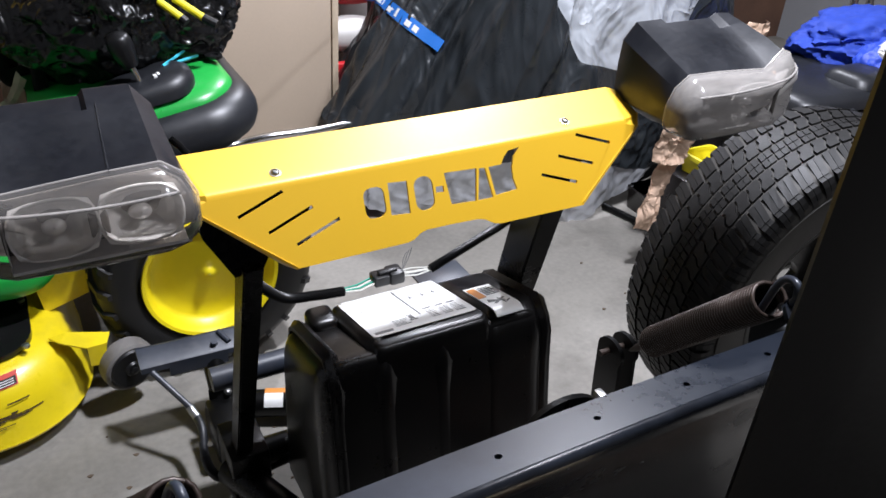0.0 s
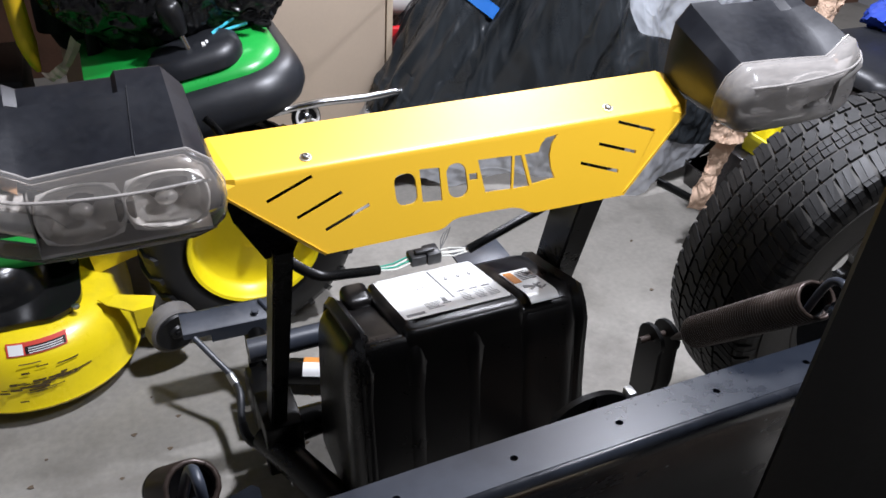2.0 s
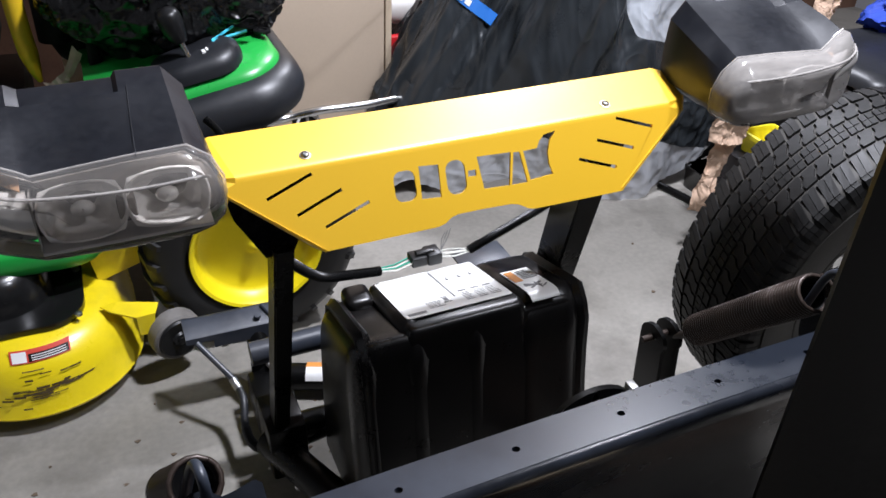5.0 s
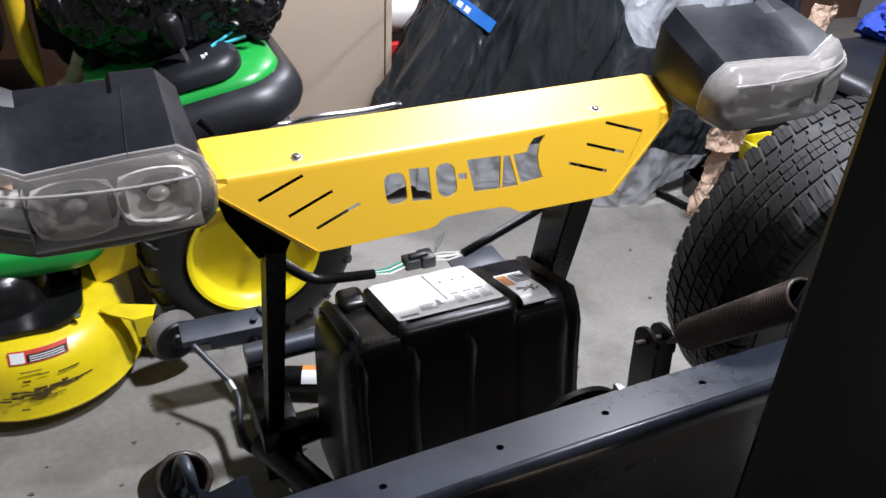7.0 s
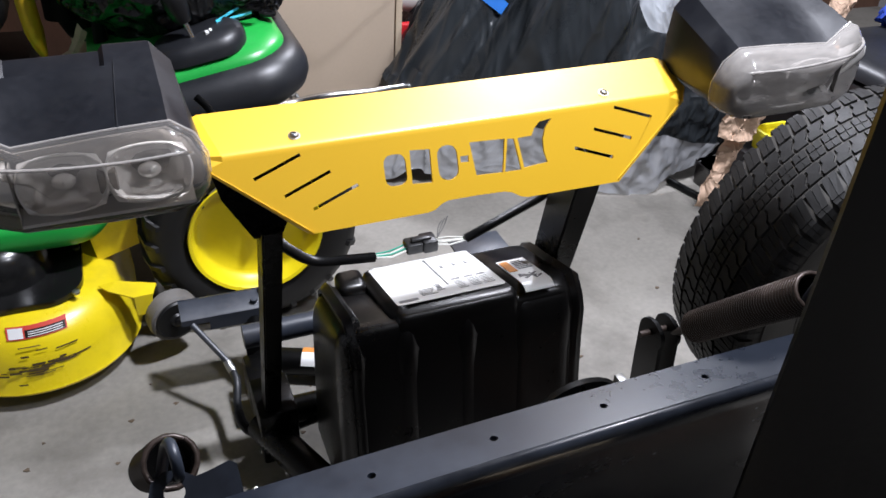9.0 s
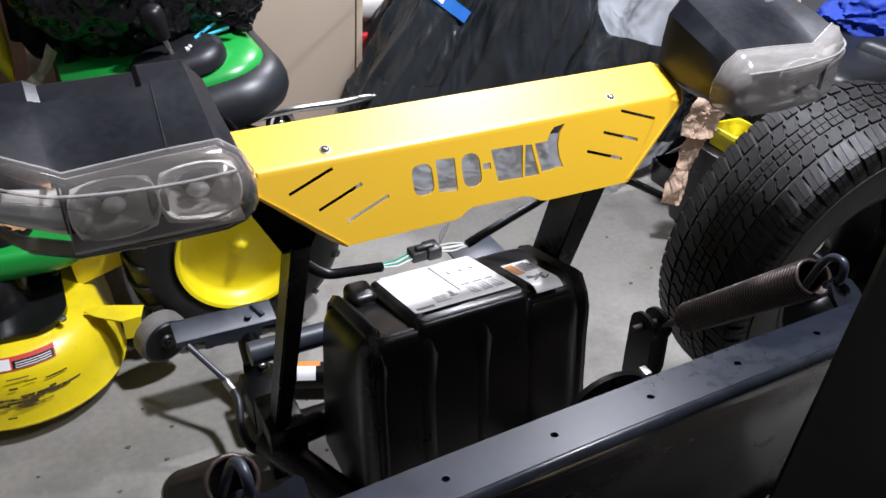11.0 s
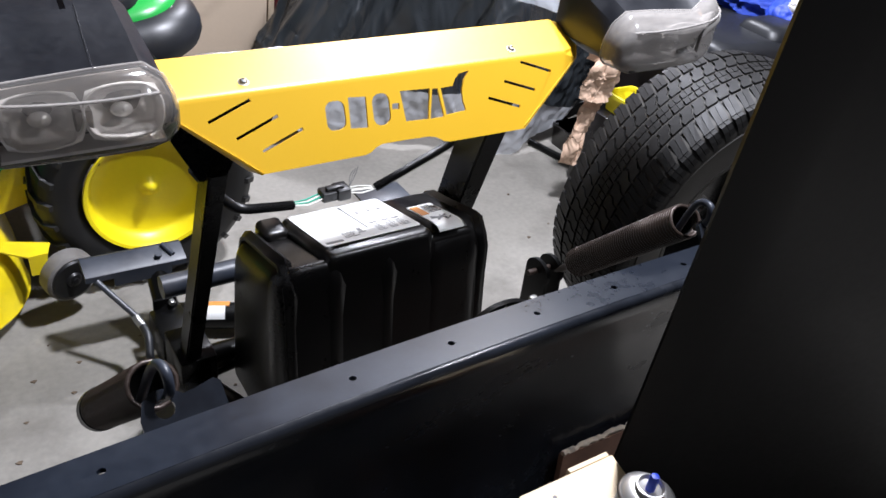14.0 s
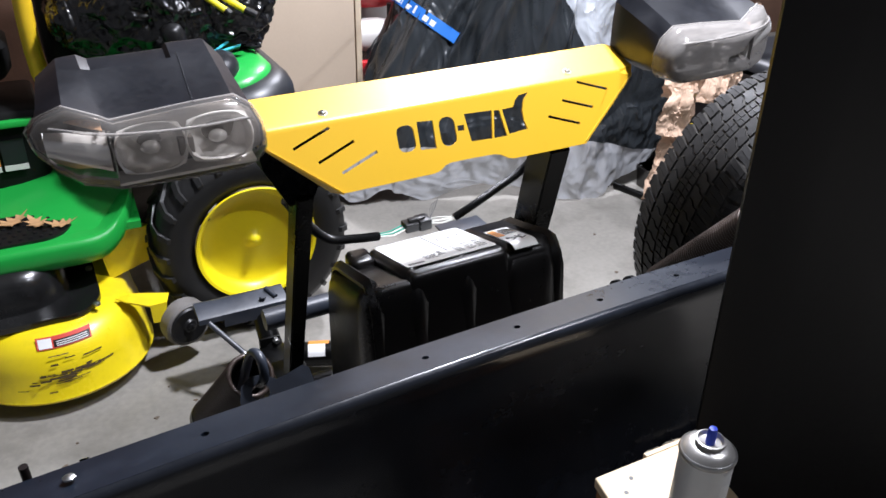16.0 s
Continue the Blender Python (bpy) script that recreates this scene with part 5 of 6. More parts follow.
part("green_cord", tube(curve_points([(0.412, 2.40, 0.742), (0.424, 2.392, 0.756), (0.432, 2.395, 0.768), (0.440, 2.40, 0.76), (0.434, 2.40, 0.75)], 5), 0.0065, 8), GREEN, ob, "green cord knot")
ties = thing("cyan_strap", (0.72, 2.2, 0.76), "two bright cyan plastic strap ends on the fender", "strap")
part("strap", tube([(0.66, 2.215, 0.757), (0.75, 2.25, 0.765)], 0.0036, 8), CYAN, ties)
part("strap", tube([(0.66, 2.22, 0.757), (0.735, 2.29, 0.772)], 0.0036, 8), CYAN, ties)

# ---- things along the rear wall ----
ob = thing("beige_board", (1.0, 2.95, 0.0), "large beige painted sheet standing upright on edge", "board")
part("sheet", box(0.30, 1.357, 2.93, 2.945, 0.0, 1.6, 0.002), BOARD, ob)
part("edge_strip", box(1.361, 1.384, 2.926, 2.95, 0.0, 1.6, 0.002), BOARDEDGE, ob)

ob = thing("chrome_tube_frame", (1.05, 2.7, 0.0), "thin chrome tube frame with a small wheel", "trolley")
part("tube", tube(curve_points([(0.78, 2.62, 0.335), (0.92, 2.70, 0.315), (1.05, 2.68, 0.338), (1.2, 2.68, 0.337), (1.34, 2.70, 0.337)], 6), 0.014, 12), CHROME, ob)
hub = axis_pose((1.0, 2.70, 0.283), (0.15, -0.95, 0.25))
part("wheel", lathe([(0.03, -0.014), (0.046, -0.016), (0.052, 0.0), (0.046, 0.014), (0.034, 0.012), (0.001, 0.008)], hub, 36), SOFT, ob, "black rubber castor wheel")
part("wheel_ring", lathe([(0.043, 0.0150), (0.041, 0.0175), (0.035, 0.0170), (0.033, 0.0120)], hub, 32, cap=False), WHITEP, ob)
part("wheel_cap", lathe([(0.016, 0.009), (0.015, 0.016), (0.010, 0.020), (0.001, 0.021)], hub, 20), CHROME, ob)
for k in range(3):
    a = radians(90 + 120 * k)
    part("spoke", tube([hub @ Vector((0.012 * math.cos(a), 0.012 * math.sin(a), 0.013)), hub @ Vector((0.036 * math.cos(a), 0.036 * math.sin(a), 0.014))], 0.005, 8), WHITEP, ob)
part("fork", tube([(0.98, 2.72, 0.28), (0.95, 2.74, 0.33), (0.93, 2.72, 0.33)], 0.008, 8), ZINC, ob)
part("leg", tube([(1.0, 2.75, 0.27), (1.02, 2.80, 0.01)], 0.012, 10), BLACK, ob)


def vehicle_cover():
    ob = thing("vehicle_cover", (1.8, 2.6, 0.0), "wrinkled black and silver nylon motorcycle cover reaching the floor", "vehicle cover")
    hem = curve_points([(1.38, 3.25, 0), (1.19, 2.88, 0), (1.235, 2.68, 0), (1.47, 2.61, 0), (1.79, 2.50, 0), (2.02, 2.37, 0), (2.35, 2.38, 0), (2.75, 2.48, 0), (3.05, 2.9, 0)], 36)
    ridge = curve_points([(2.06, 3.1, 0), (1.965, 2.9, 0), (1.945, 2.70, 0), (1.94, 2.60, 0), (1.95, 2.54, 0), (2.05, 2.55, 0), (2.35, 2.58, 0), (2.7, 2.62, 0), (2.95, 2.85, 0)], 36)
    nz, top = 130, 1.25
    lifted = lambda x: 0.14 * max(0.0, min(1.0, (x - 2.22) / 0.33)) ** 1.3
    grid = []
    for i, (a, b) in enumerate(zip(hem, ridge)):
        s = i / (len(hem) - 1)
        col = []
        for k in range(nz + 1):
            t = k / nz
            z = 0.025 + (top - 0.025) * t
            w = t
            bulge = 0.10 * math.sin(math.pi * min(1, t * 1.1)) * (0.3 + 0.7 * s)
            p = a.lerp(b, w)
            q = Vector((s * 9.0 + z * 1.6, z * 1.3, 3.3))
            ridge_noise = lambda u, v, w: 1 - 2 * abs(noise.noise(Vector((u, v, w))))
            fold = 0.062 * ridge_noise(s * 6 + z * 1.5, z * 0.5, 3.3) + 0.030 * ridge_noise(s * 15 - z * 2.2, z * 1.2, 9.1) + (0.012 + 0.010 * (z < 0.3)) * ridge_noise(s * 34 + z * 4, z * 3.2, 1.7) + 0.012 * (z < 0.32) * ridge_noise(s * 62 + z * 9, z * 13.0, 4.4) + 0.006 * (z < 0.32) * ridge_noise(s * 130, z * 30.0, 7.4)
            out = Vector((a.x - 1.9, a.y - 3.0, 0)).normalized()
            p = p + out * (bulge * 0.5 + fold * (0.5 + 0.5 * min(1, z * 2)))
            col.append((p.x, p.y, z + lifted(p.x) * max(0.0, 1 - z / 0.5) + 0.02 * noise.noise(Vector((s * 14, 0.3, 5))) * (1 - t) * 4 * (t < 0.3) + (0.02 if k == 0 else 0) * abs(noise.noise(Vector((s * 20, 2, 2))))))
        grid.append(col)
    def low(x):
        """upper edge of the silver band, which tapers off as the hem lifts"""
        if x < 2.06:
            return 0.25 + 0.05 * (x - 2.0)
        return max(0.03 + 1.15 * lifted(x), 0.253 - 0.36 * min(x - 2.06, 0.24) - 0.21 * max(0.0, x - 2.3))

    high = lambda x: 0.60 + 2.2 * max(0.0, 2.02 - x) - 0.28 * max(0.0, min(0.3, x - 2.02)) + 1.2 * max(0.0, x - 2.40)

    def seam(edge):
        """pull one vertex of each column onto the seam; gives its row"""
        rows = []
        for col in grid:
            k = min(range(1, nz), key=lambda j: abs(col[j][2] - edge(col[j][0])))
            col[k] = (col[k][0], col[k][1], min(max(edge(col[k][0]), col[k - 1][2] + 0.001), col[k + 1][2] - 0.001))
            rows.append(k)
        return rows

    hem_row, top_row = seam(low), seam(high)

    def piece(name, rows0, rows1, mat, label):
        bm = bmesh.new()
        made = {}

        def vert(i, k):
            if (i, k) not in made:
                made[i, k] = bm.verts.new(grid[i][k])
            return made[i, k]

        for i in range(len(grid) - 1):
            b0, b1, t0, t1 = rows0[i], rows0[i + 1], rows1[i], rows1[i + 1]
            lo, hi = max(b0, b1), min(t0, t1)
            if lo > hi:
                continue
            for k in range(lo, hi):
                bm.faces.new((vert(i, k), vert(i + 1, k), vert(i + 1, k + 1), vert(i, k + 1)))
            for k in range(b0, lo):
                bm.faces.new((vert(i, k), vert(i + 1, lo), vert(i, k + 1)))
            for k in range(b1, lo):
                bm.faces.new((vert(i + 1, k), vert(i + 1, k + 1), vert(i, lo)))
            for k in range(hi, t0):
                bm.faces.new((vert(i, k), vert(i + 1, hi), vert(i, k + 1)))
            for k in range(hi, t1):
                bm.faces.new((vert(i + 1, k), vert(i + 1, k + 1), vert(i, hi)))
        part(name, bm, mat, ob, label, smooth=0.9)

    floor_row, last_row = [0] * len(grid), [nz] * len(grid)
    # black sheet stands for the shade in the hollow under the lifted hem
    dark_sheet = bmesh.new()
    rows = [[dark_sheet.verts.new((x, y + 0.05 * q, z)) for q, z in ((0, 0.004), (0.4, 0.16), (1, 0.34))] for x, y in ((2.20, 2.46), (2.35, 2.45), (2.5, 2.48), (2.65, 2.53), (2.8, 2.6), (3.0, 2.9))]
    for r0, r1 in zip(rows, rows[1:]):
        for k in range(2):
            dark_sheet.faces.new((r0[k], r1[k], r1[k + 1], r0[k + 1]))
    part("hem_shade_sheet", dark_sheet, SEATB, ob, "black sheet standing for the shade under the lifted hem")
    piece("silver_hem", floor_row, hem_row, SILVER, "silver reflective lower band")
    piece("black_body", hem_row, top_row, FABRIC, "wrinkled black nylon")
    piece("grey_panel", top_row, last_row, GREYFAB, "silvery grey upper panel")
    # printed strip that follows the folds
    skin = BVHTree.FromPolygons([p for col in grid for p in col], [(i * (nz + 1) + k, (i + 1) * (nz + 1) + k, (i + 1) * (nz + 1) + k + 1, i * (nz + 1) + k + 1) for i in range(len(grid) - 1) for k in range(nz)])
    into = Vector((0.45, 0.87, -0.22)).normalized()
    a, b = Vector((1.20, 2.45, 0.885)), Vector((1.545, 2.45, 0.652))
    d = (b - a).normalized()
    w = Vector((-d.z, 0, d.x))

    def lay(name, s0, s1, w0, w1, lift, material, label=""):
        bm = bmesh.new()
        n = 12
        rows = []
        for q in range(5):
            row = []
            for k in range(n + 1):
                at = a + d * (s0 + (s1 - s0) * k / n) + w * (w0 + (w1 - w0) * q / 4)
                hit = skin.ray_cast(at - into * 0.6, into)[0] or at
                row.append(bm.verts.new(hit - into * lift))
            rows.append(row)
        for r0, r1 in zip(rows, rows[1:]):
            for k in range(n):
                bm.faces.new((r0[k], r0[k + 1], r1[k + 1], r1[k]))
        return part(name, bm, material, ob, label, smooth=1.0)

    lay("printed_strip", 0.0, 0.415, -0.021, 0.021, 0.006, BLUESTRIP, "blue printed strip")
    for s0, h in ((0.04, 0.03), (0.075, 0.02), (0.105, 0.02), (0.135, 0.02), (0.165, 0.018), (0.20, 0.03), (0.25, 0.02), (0.285, 0.02)):
        lay("pale_bar", s0, s0 + 0.024, -0.014, -0.014 + h, 0.008, PAPERWHITE)
    return ob


vehicle_cover()

def kraft(loc, wide, high, seed, label, droop=0.0):
    ob = thing("crumpled_paper", (loc[0], loc[1], loc[2] - high / 2), label, "paper")
    rnd = random.Random(seed)
    nx, nz = max(7, int(wide / 0.007)), max(7, int(high / 0.007))
    rows = []
    bm = bmesh.new()
    for k in range(nz + 1):
        t = k / nz
        edge = 0.8 + 0.2 * math.sin(math.pi * t) + 0.2 * noise.noise(Vector((t * 4, seed, 0)))
        row = []
        for i in range(nx + 1):
            q = i / nx - 0.5
            big = 0.022 * noise.noise(Vector((q * wide * 22 + seed, t * high * 9, seed)))
            crease = 0.018 * (1 - 2 * abs(noise.noise(Vector((q * wide * 24 + t * high * 7 + seed, t * high * 8 - q * wide * 6, seed * 2)))))
            out = 0.35 * wide * (2 * q) ** 2 + big + crease + 0.007 * (1 - 2 * abs(noise.noise(Vector((q * wide * 60, t * high * 50, seed * 3)))))
            row.append(bm.verts.new((loc[0] + q * wide * edge + droop * (t - 0.5) + rnd.uniform(-0.0015, 0.0015), loc[1] + out, loc[2] + (t - 0.5) * high + rnd.uniform(-0.0015, 0.0015))))
        rows.append(row)
    for r0, r1 in zip(rows, rows[1:]):
        for i in range(nx):
            c = (r0[i], r0[i + 1], r1[i + 1], r1[i])
            if rnd.random() < 0.5:
                bm.faces.new(c[:3]), bm.faces.new((c[0], c[2], c[3]))
            else:
                bm.faces.new(c[1:]), bm.faces.new((c[0], c[1], c[3]))
    part("sheet", bm, PAPER, ob, smooth=0.8)
    return ob


kraft((2.105, 1.93, 0.305), 0.085, 0.30, 5, "crumpled brown kraft paper hanging behind the tyre", 0.07)
kraft((2.125, 1.90, 0.478), 0.15, 0.16, 8, "crumpled brown kraft paper wad behind the tyre", 0.03)
kraft((2.31, 1.93, 0.55), 0.34, 0.13, 9, "crumpled brown kraft paper sheet over the tyre", 0.05)
kraft((2.51, 2.05, 0.71), 0.10, 0.12, 11, "torn brown kraft paper piece", 0.02)

ob = thing("dark_crate", (2.3, 1.95, 0.0), "dark plastic crate behind the tyre", "crate")
part("body", box(2.22, 2.46, 1.92, 2.10, 0.0, 0.30, 0.015), SMOKE, ob)
# made-up low block that fills in the dark patch of floor by the cover
ob = thing("floor_dark_block", (2.5, 2.24, 0.0), "low dark block added where the floor beside the cover is dark", "tray")
part("body", loft([[(x, y, z) for x, y in rounded(2.345 - o, 2.72, 2.135 - o, 2.355, 0.02, 4)] for z, o in ((0.0, 0.0), (0.085, 0.01), (0.09, 0.014), (0.093, 0.012), (0.088, 0.006), (0.03, -0.006), (0.025, -0.02))]), SMOKE, ob, smooth=0.8)
ob = thing("floor_pole", (2.27, 2.25, 0.0), "thin black metal pole lying on the floor", "pole")
part("pole", tube([(2.245, 2.36, 0.013), (2.302, 2.14, 0.013)], 0.013, 12), BLACK, ob)
ob = thing("yellow_tub", (2.325, 1.985, 0.302), "bright yellow square plastic tub behind the tyre", "tub")
part("body", loft([[(x, y, z) for x, y in rounded(2.265 - o, 2.385 + o, 1.935 - o, 2.045 + o, 0.012, 3)] for z, o in ((0.302, -0.006), (0.305, 0.0), (0.36, 0.005), (0.36, 0.001), (0.31, -0.006))]), HIVIS, ob, smooth=0.8)
part("rim", loft([[(x, y, z) for x, y in rounded(2.265 - o, 2.385 + o, 1.935 - o, 2.045 + o, 0.014, 3)] for z, o in ((0.358, 0.004), (0.358, 0.011), (0.371, 0.011), (0.373, 0.008), (0.372, 0.001), (0.36, 0.0))], cap=False), HIVIS, ob, smooth=0.8)


def tool_case():
    ob = thing("tool_case", (2.85, 2.0, 0.0), "black plastic tool case with raised ribs", "tool case")
    part("body", box(2.45, 3.10, 1.75, 2.25, 0.0, 0.56, 0.05, 4), SMOKE, ob)
    lid = loft([[(x, y, z) for x, y in rounded(2.46 + i, 3.09 - i, 1.77 + i, 2.23 - i, 0.06, 5)] for z, i in ((0.561, 0.0), (0.585, 0.004), (0.60, 0.02), (0.607, 0.05))])
    part("lid", lid, BUMPER, ob, smooth=1.0)
    part("lid_rib", loft([[(x, y, z) for x, y in rounded(2.74 + i, 3.0 - i, 1.80 + i, 1.98 - i, 0.04, 5)] for z, i in ((0.605, 0.0), (0.628, 0.008), (0.64, 0.025), (0.643, 0.045))]), BUMPER, ob, smooth=1.0)
    part("latch", box(2.60, 2.66, 1.752, 1.77, 0.50, 0.575, 0.006), BUMPER, ob)
    return ob


tool_case()
ob = thing("blue_cloth", (3.15, 2.2, 0.63), "rumpled royal blue cloth over the tool case", "cloth")
part("cloth", lump((3.17, 2.14, 0.645), (0.30, 0.17, 0.10), 12, 0.24, 1.5, 5), BLUECLOTH, ob, smooth=1.5)
ob = thing("blue_sack", (3.07, 1.93, 0.56), "glossy blue and white printed plastic sack", "sack")
part("sack", lump((3.07, 1.93, 0.625), (0.17, 0.10, 0.085), 15, 0.16, 1.0, 5), BLUESHINE, ob, smooth=1.5)
part("white_print", lump((3.0, 1.90, 0.655), (0.065, 0.072, 0.068), 17, 0.22, 1.2, 5), WHITEP, ob)

ob = thing("tan_pole", (2.75, 1.69, 0.0), "tan painted steel pole leaning upright", "pole")
part("pole", tube([(2.752, 1.69, 0.0), (2.88, 1.69, 0.77), (2.97, 1.69, 1.3)], 0.019, 16), TAN, ob)
ob = thing("folding_chair", (3.7, 2.5, 0.0), "grey steel folding chair legs behind the cloth", "chair")
part("leg", tube([(3.74, 2.5, 0.0), (3.48, 2.5, 0.95)], 0.016, 12), ZINC, ob)
part("leg", tube([(3.85, 2.5, 0.0), (3.58, 2.5, 0.95)], 0.016, 12), ZINC, ob)
part("rung", tube([(3.66, 2.5, 0.3), (3.77, 2.5, 0.3)], 0.012, 10), ZINC, ob)
ob = thing("red_hand_truck", (3.8, 2.1, 0.0), "red steel hand truck frame among garage clutter", "hand truck")
part("rail", loft([[(x0, 2.08, z), (x1, 2.08, z), (x1, 2.12, z), (x0, 2.12, z)] for z, x0, x1 in ((0.0, 3.69, 3.76), (0.28, 3.73, 3.81), (0.44, 3.755, 3.84), (0.45, 3.77, 3.85), (0.6, 3.785, 3.88), (1.1, 3.85, 3.95))]), RED, ob, smooth=0.3)
part("foot", box(3.7, 3.85, 1.9, 2.15, 0.0, 0.03, 0.005), RED, ob)
part("decal", box(3.765, 3.785, 2.07, 2.078, 0.34, 0.44), PAPERWHITE, ob)
ob = thing("black_machine", (4.0, 2.1, 0.0), "dark machine with tubing half hidden among clutter", "machine")
part("body", lump((3.95, 2.2, 0.2), (0.25, 0.2, 0.22), 21, 0.3, 2.5, 4), SOFT, ob)
part("handle", tube(curve_points([(3.75, 2.0, 0.3), (3.95, 2.0, 0.45), (4.15, 2.0, 0.75), (4.2, 2.0, 0.9)], 6), 0.03, 12), SOFT, ob)
# dark lump added as a backdrop so the wall behind stays dark
part("dark_backdrop", lump((4.35, 2.42, 0.42), (0.5, 0.14, 0.48), 23, 0.25, 2.2, 4), SOFT, ob)
part("wheel_cover", lump((3.93, 1.97, 0.62), (0.12, 0.10, 0.11), 25, 0.05, 1.2, 4, ridge=False), GLOSSBLACK, ob)
part("block", box(3.82, 3.9, 1.95, 2.05, 0.24, 0.34, 0.01), ZINC, ob)
part("knob", box(4.05, 4.12, 1.95, 2.0, 0.24, 0.30, 0.01), RED, ob)
ob = thing("hi_vis_sheet", (4.2, 2.1, 0.3), "folded fluorescent yellow sheet on the machine", "sheet")
part("sheet", loft([[(4.10, 2.1, 0.34), (4.30, 2.1, 0.30), (4.32, 2.1, 0.46), (4.14, 2.1, 0.44)], [(4.10, 2.12, 0.34), (4.30, 2.12, 0.30), (4.32, 2.12, 0.46), (4.14, 2.12, 0.44)]]), HIVIS, ob)
ob = thing("orange_box", (3.55, 1.85, 0.0), "orange plastic crate on the floor", "crate")
part("body", box(3.5, 3.78, 1.86, 2.06, 0.0, 0.15, 0.01), ORANGEP, ob)

ob = thing("red_mower", (1.6, 3.3, 0.0), "red plastic machine with white bottles behind the board", "machine")
part("hood", lump((1.60, 3.35, 0.66), (0.2, 0.14, 0.085), 31, 0.06, 1.5, 4, ridge=False), RED, ob)
part("stem", tube([(1.63, 3.2, 0.3), (1.63, 3.2, 0.62)], 0.018, 10), SOFT, ob)
part("base", box(1.40, 1.8, 3.1, 3.5, 0.0, 0.40, 0.03), SMOKE, ob)
part("side", box(1.40, 1.50, 3.08, 3.12, 0.25, 0.42, 0.01), RED, ob)
ob = thing("white_jug", (1.58, 3.4, 0.4), "white plastic jug lying on the machine base", "jug")
part("body", lump((1.55, 3.22, 0.49), (0.15, 0.08, 0.07), 33, 0.05, 1.2, 4, ridge=False), WHITEP, ob)
ob = thing("oil_bottle", (1.6, 3.55, 0.5), "grey plastic bottle with an orange label", "bottle")
part("body", box(1.62, 1.76, 3.52, 3.62, 0.0, 0.66, 0.02), WHITEP, ob)
part("label", box(1.65, 1.73, 3.515, 3.519, 0.54, 0.63), ORANGE, ob)

# ---- wood and spray can beside the wing ----
ob = thing("wooden_box", (0.92, 0.58, 0.0), "pale wooden box standing on the floor", "wooden box")
foot = lambda g: [(0.845 + g, 0.715 - g), (1.03 - g, 0.715 - g), (0.985 - g, 0.42 + g), (0.79 + g, 0.42 + g)]
bm = loft([[(x, y, z) for x, y in foot(0.0)] for z in (0.462, 0.48)])
bmesh.ops.bevel(bm, geom=bm.edges[:], offset=0.0015, segments=1, affect="EDGES")
part("top", bm, WOOD, ob)
part("rear_board", box(0.945, 1.025, 0.716, 0.724, 0.44, 0.4795, 0.001), WOOD, ob)
c = foot(0.004)
for k in range(4):
    (xa, ya), (xb, yb) = c[k], c[(k + 1) % 4]
    t = Vector((xb - xa, yb - ya)).normalized()
    q = Vector((-t.y, t.x)) * -0.016
    part("side", loft([[(xa + t.x * 0.017, ya + t.y * 0.017, z), (xb - t.x * 0.0, yb - t.y * 0.0, z), (xb + q.x, yb + q.y, z), (xa + t.x * 0.017 + q.x, ya + t.y * 0.017 + q.y, z)] for z in (0.0, 0.4615)]), WOODSIDE, ob)
for px, py in ((0.893, 0.69), (0.868, 0.67)):
    part("nail", lathe([(0.0035, 0), (0.0035, 0.0008), (0.001, 0.001)], pose(px, py, 0.48), 10), INK, ob)


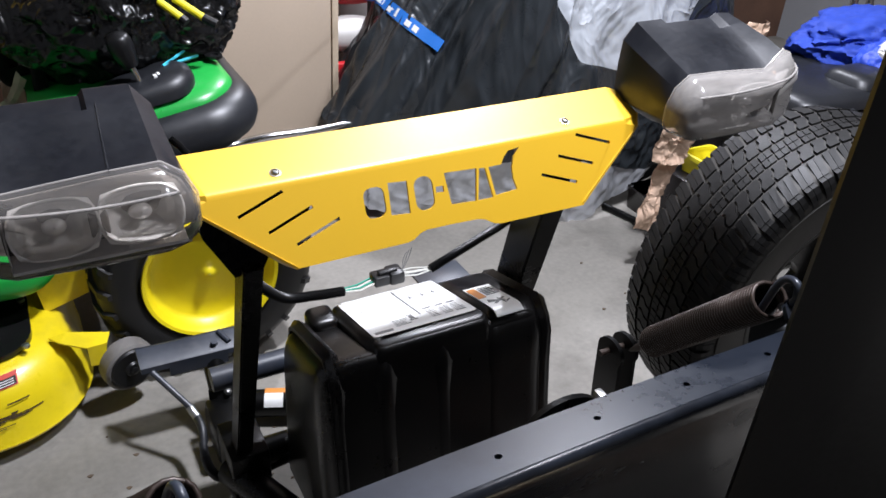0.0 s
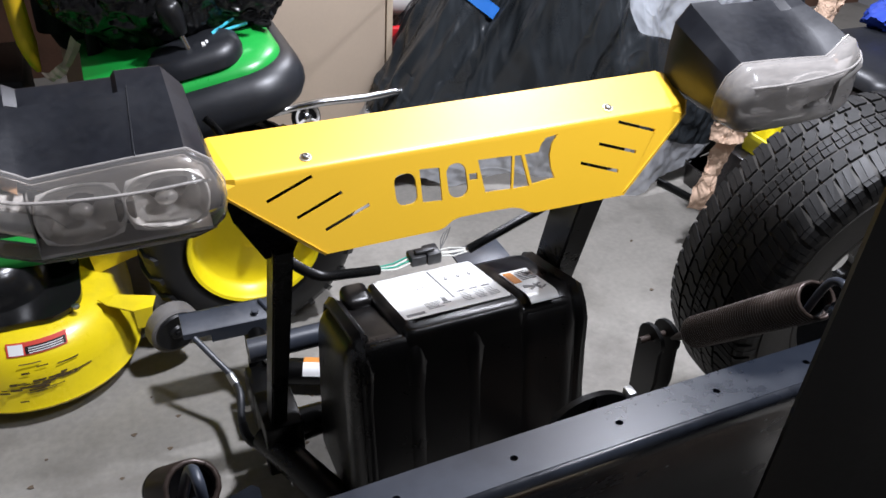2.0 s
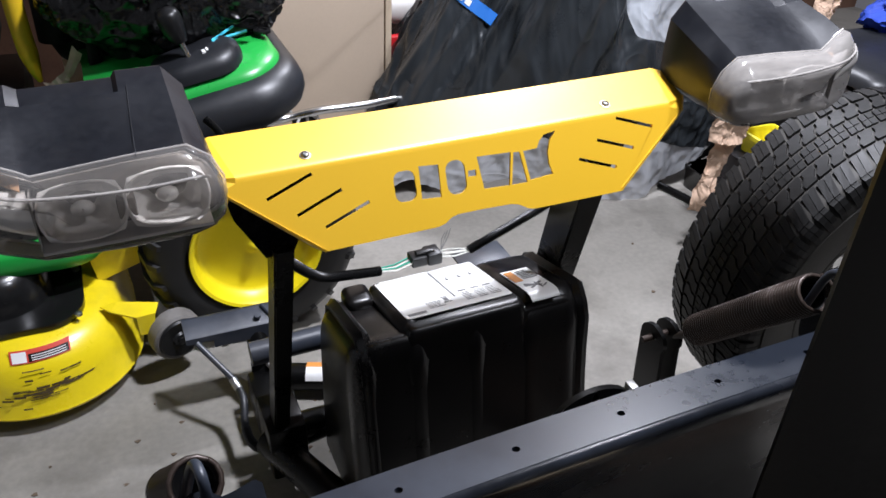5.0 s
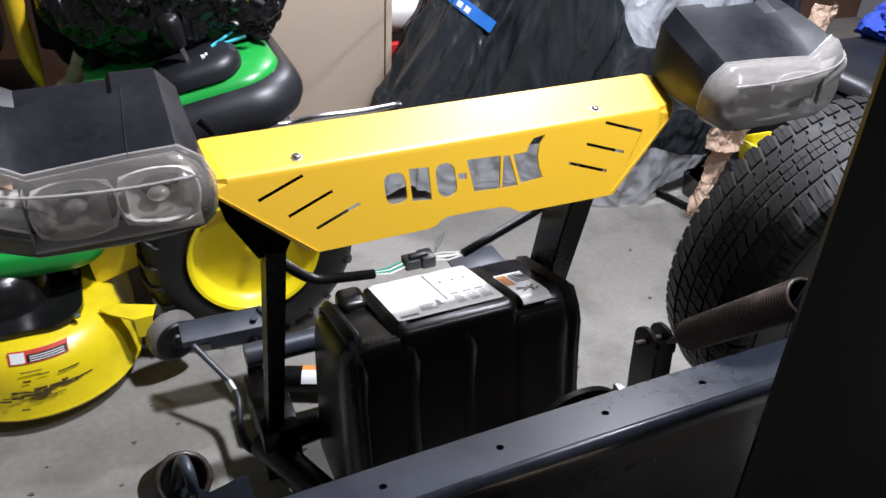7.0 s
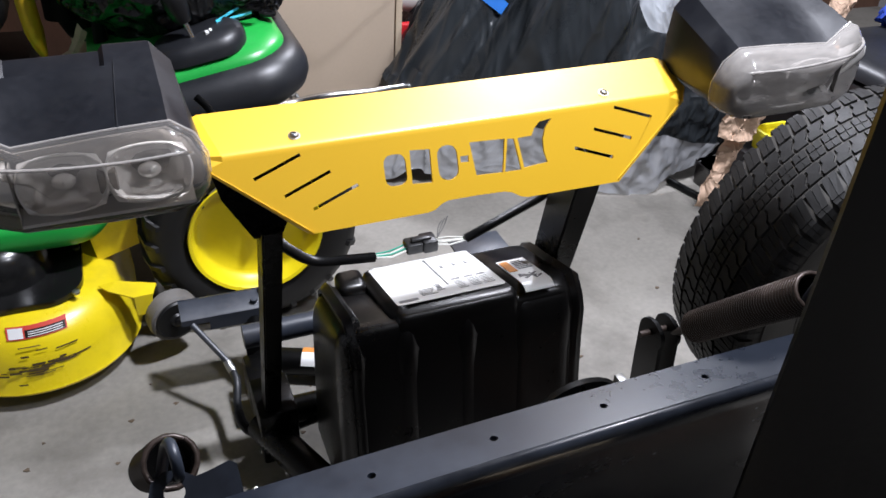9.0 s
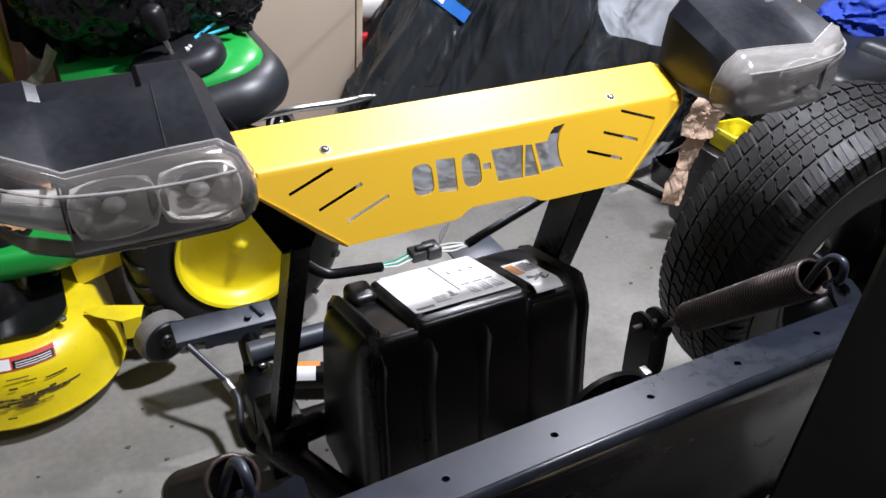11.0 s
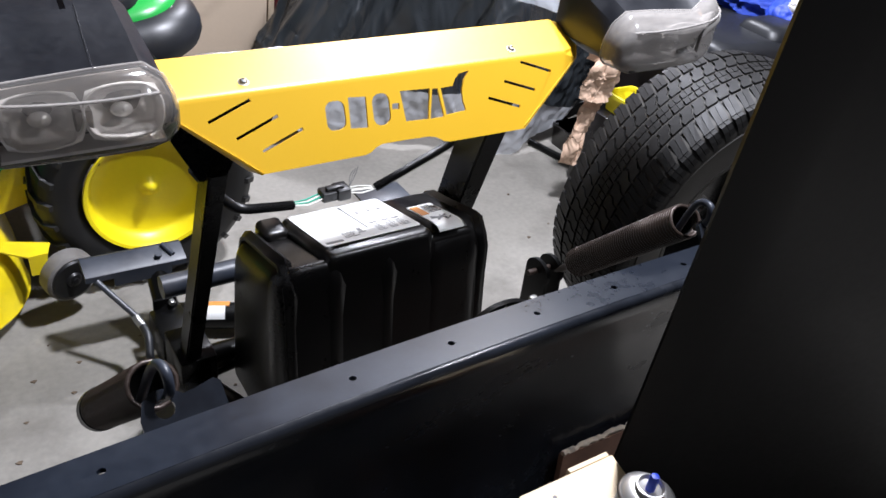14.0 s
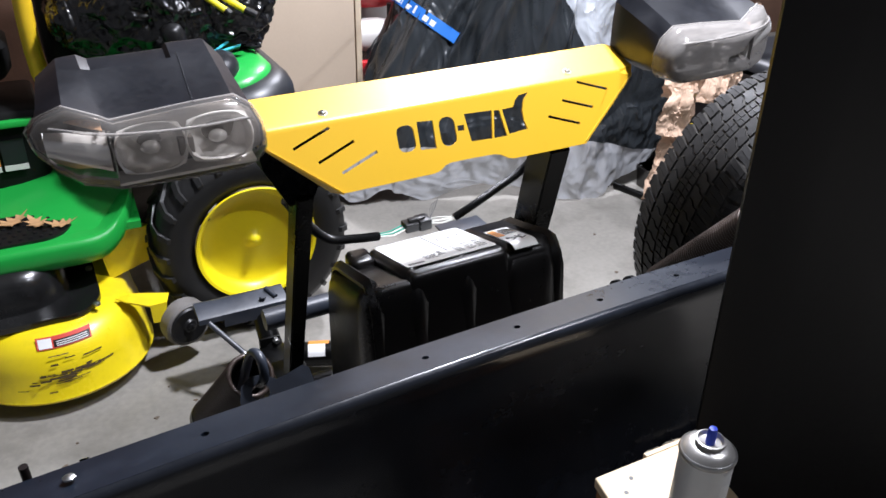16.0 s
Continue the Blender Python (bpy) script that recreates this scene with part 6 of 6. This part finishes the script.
def spray_can():
    x, y, z = 0.857, 0.541, 0.48
    ob = thing("spray_can", (x, y, z), "grey aerosol can with a blue nozzle on the wooden box", "spray can")
    m = pose(x, y, z)
    part("body", lathe([(0.031, 0.0), (0.033, 0.004), (0.033, 0.19), (0.0325, 0.192)], m, 40), CANWHITE, ob, "grey printed can body", smooth=0.9)
    part("rim", lathe([(0.0325, 0.190), (0.0345, 0.1915), (0.0352, 0.1945), (0.0345, 0.1975), (0.0325, 0.1985)], m, 40, cap=False), ZINC, ob, "rolled steel rim", smooth=1.2)
    part("shoulder", lathe([(0.0328, 0.197), (0.0300, 0.2015), (0.0255, 0.2050), (0.0205, 0.2070), (0.0175, 0.2075), (0.0172, 0.2095), (0.0185, 0.2115), (0.0180, 0.2140), (0.0160, 0.2145), (0.0140, 0.2090), (0.004, 0.2080)], m, 40), CANMETAL, ob, smooth=0.9)
    wrap = lambda r, a0, a1, z0, z1: loft([[m @ Vector((r * math.cos(radians(a)), r * math.sin(radians(a)), z)) for a in range(a0, a1 + 1, 6)] for z in (z0, z1)], close=False)
    label = part("label_patch", wrap(0.0333, -96, -30, 0.06, 0.165), PAPERWHITE, ob, "pale printed label patch")
    for q, (a0, a1) in enumerate(((-90, -48), (-90, -60), (-90, -42), (-90, -54), (-90, -66))):
        part("text_bar", wrap(0.0336, a0, a1, 0.075 + 0.015 * q, 0.080 + 0.015 * q), INK, ob)
    part("nozzle", lathe([(0.0058, 0.208), (0.0058, 0.226), (0.0048, 0.231), (0.001, 0.232)], m, 20), CANBLUE, ob, "blue nozzle")
    return ob


spray_can()
ob = thing("plywood_offcut", (1.25, 0.8, 0.0), "dark plywood offcut with a frayed edge leaning on the blade", "plywood")
part("sheet", loft([[(x, 0.815, 0.0), (x, 0.825, 0.0), (x, 0.858, 0.302), (x, 0.846, 0.305)] for x in (1.09, 1.6)]), PLY, ob)
bm = bmesh.new()
rnd = random.Random(3)
pts = [(1.09 + 0.51 * k / 60, 0.851 + rnd.uniform(-0.002, 0.002), 0.306 + rnd.uniform(0, 0.007)) for k in range(61)]
part("frayed_edge", tube(pts, [0.004 + rnd.uniform(0, 0.003) for _ in pts], 6), FRAY, ob, smooth=0)

# ---- bits on the floor ----
bm = bmesh.new()
rnd = random.Random(12)
for k in range(55):
    x, y, q, r = rnd.uniform(-0.1, 2.0), rnd.uniform(1.3, 2.3), rnd.uniform(0, 6.3), rnd.uniform(0.003, 0.009)
    plate([(r * math.cos(q + a) * (1.0 if i % 2 else 0.45), r * math.sin(q + a) * 0.6) for i, a in enumerate((0, 1.2, 2.3, 3.4, 4.6, 5.4))], [], rnd.uniform(0.001, 0.003), Matrix.Translation((x, y, 0.0)), bm)
solid("floor_debris", bm, CRUMB, "small dry leaf crumbs scattered on concrete", "debris", kind="stuff", smooth=0)
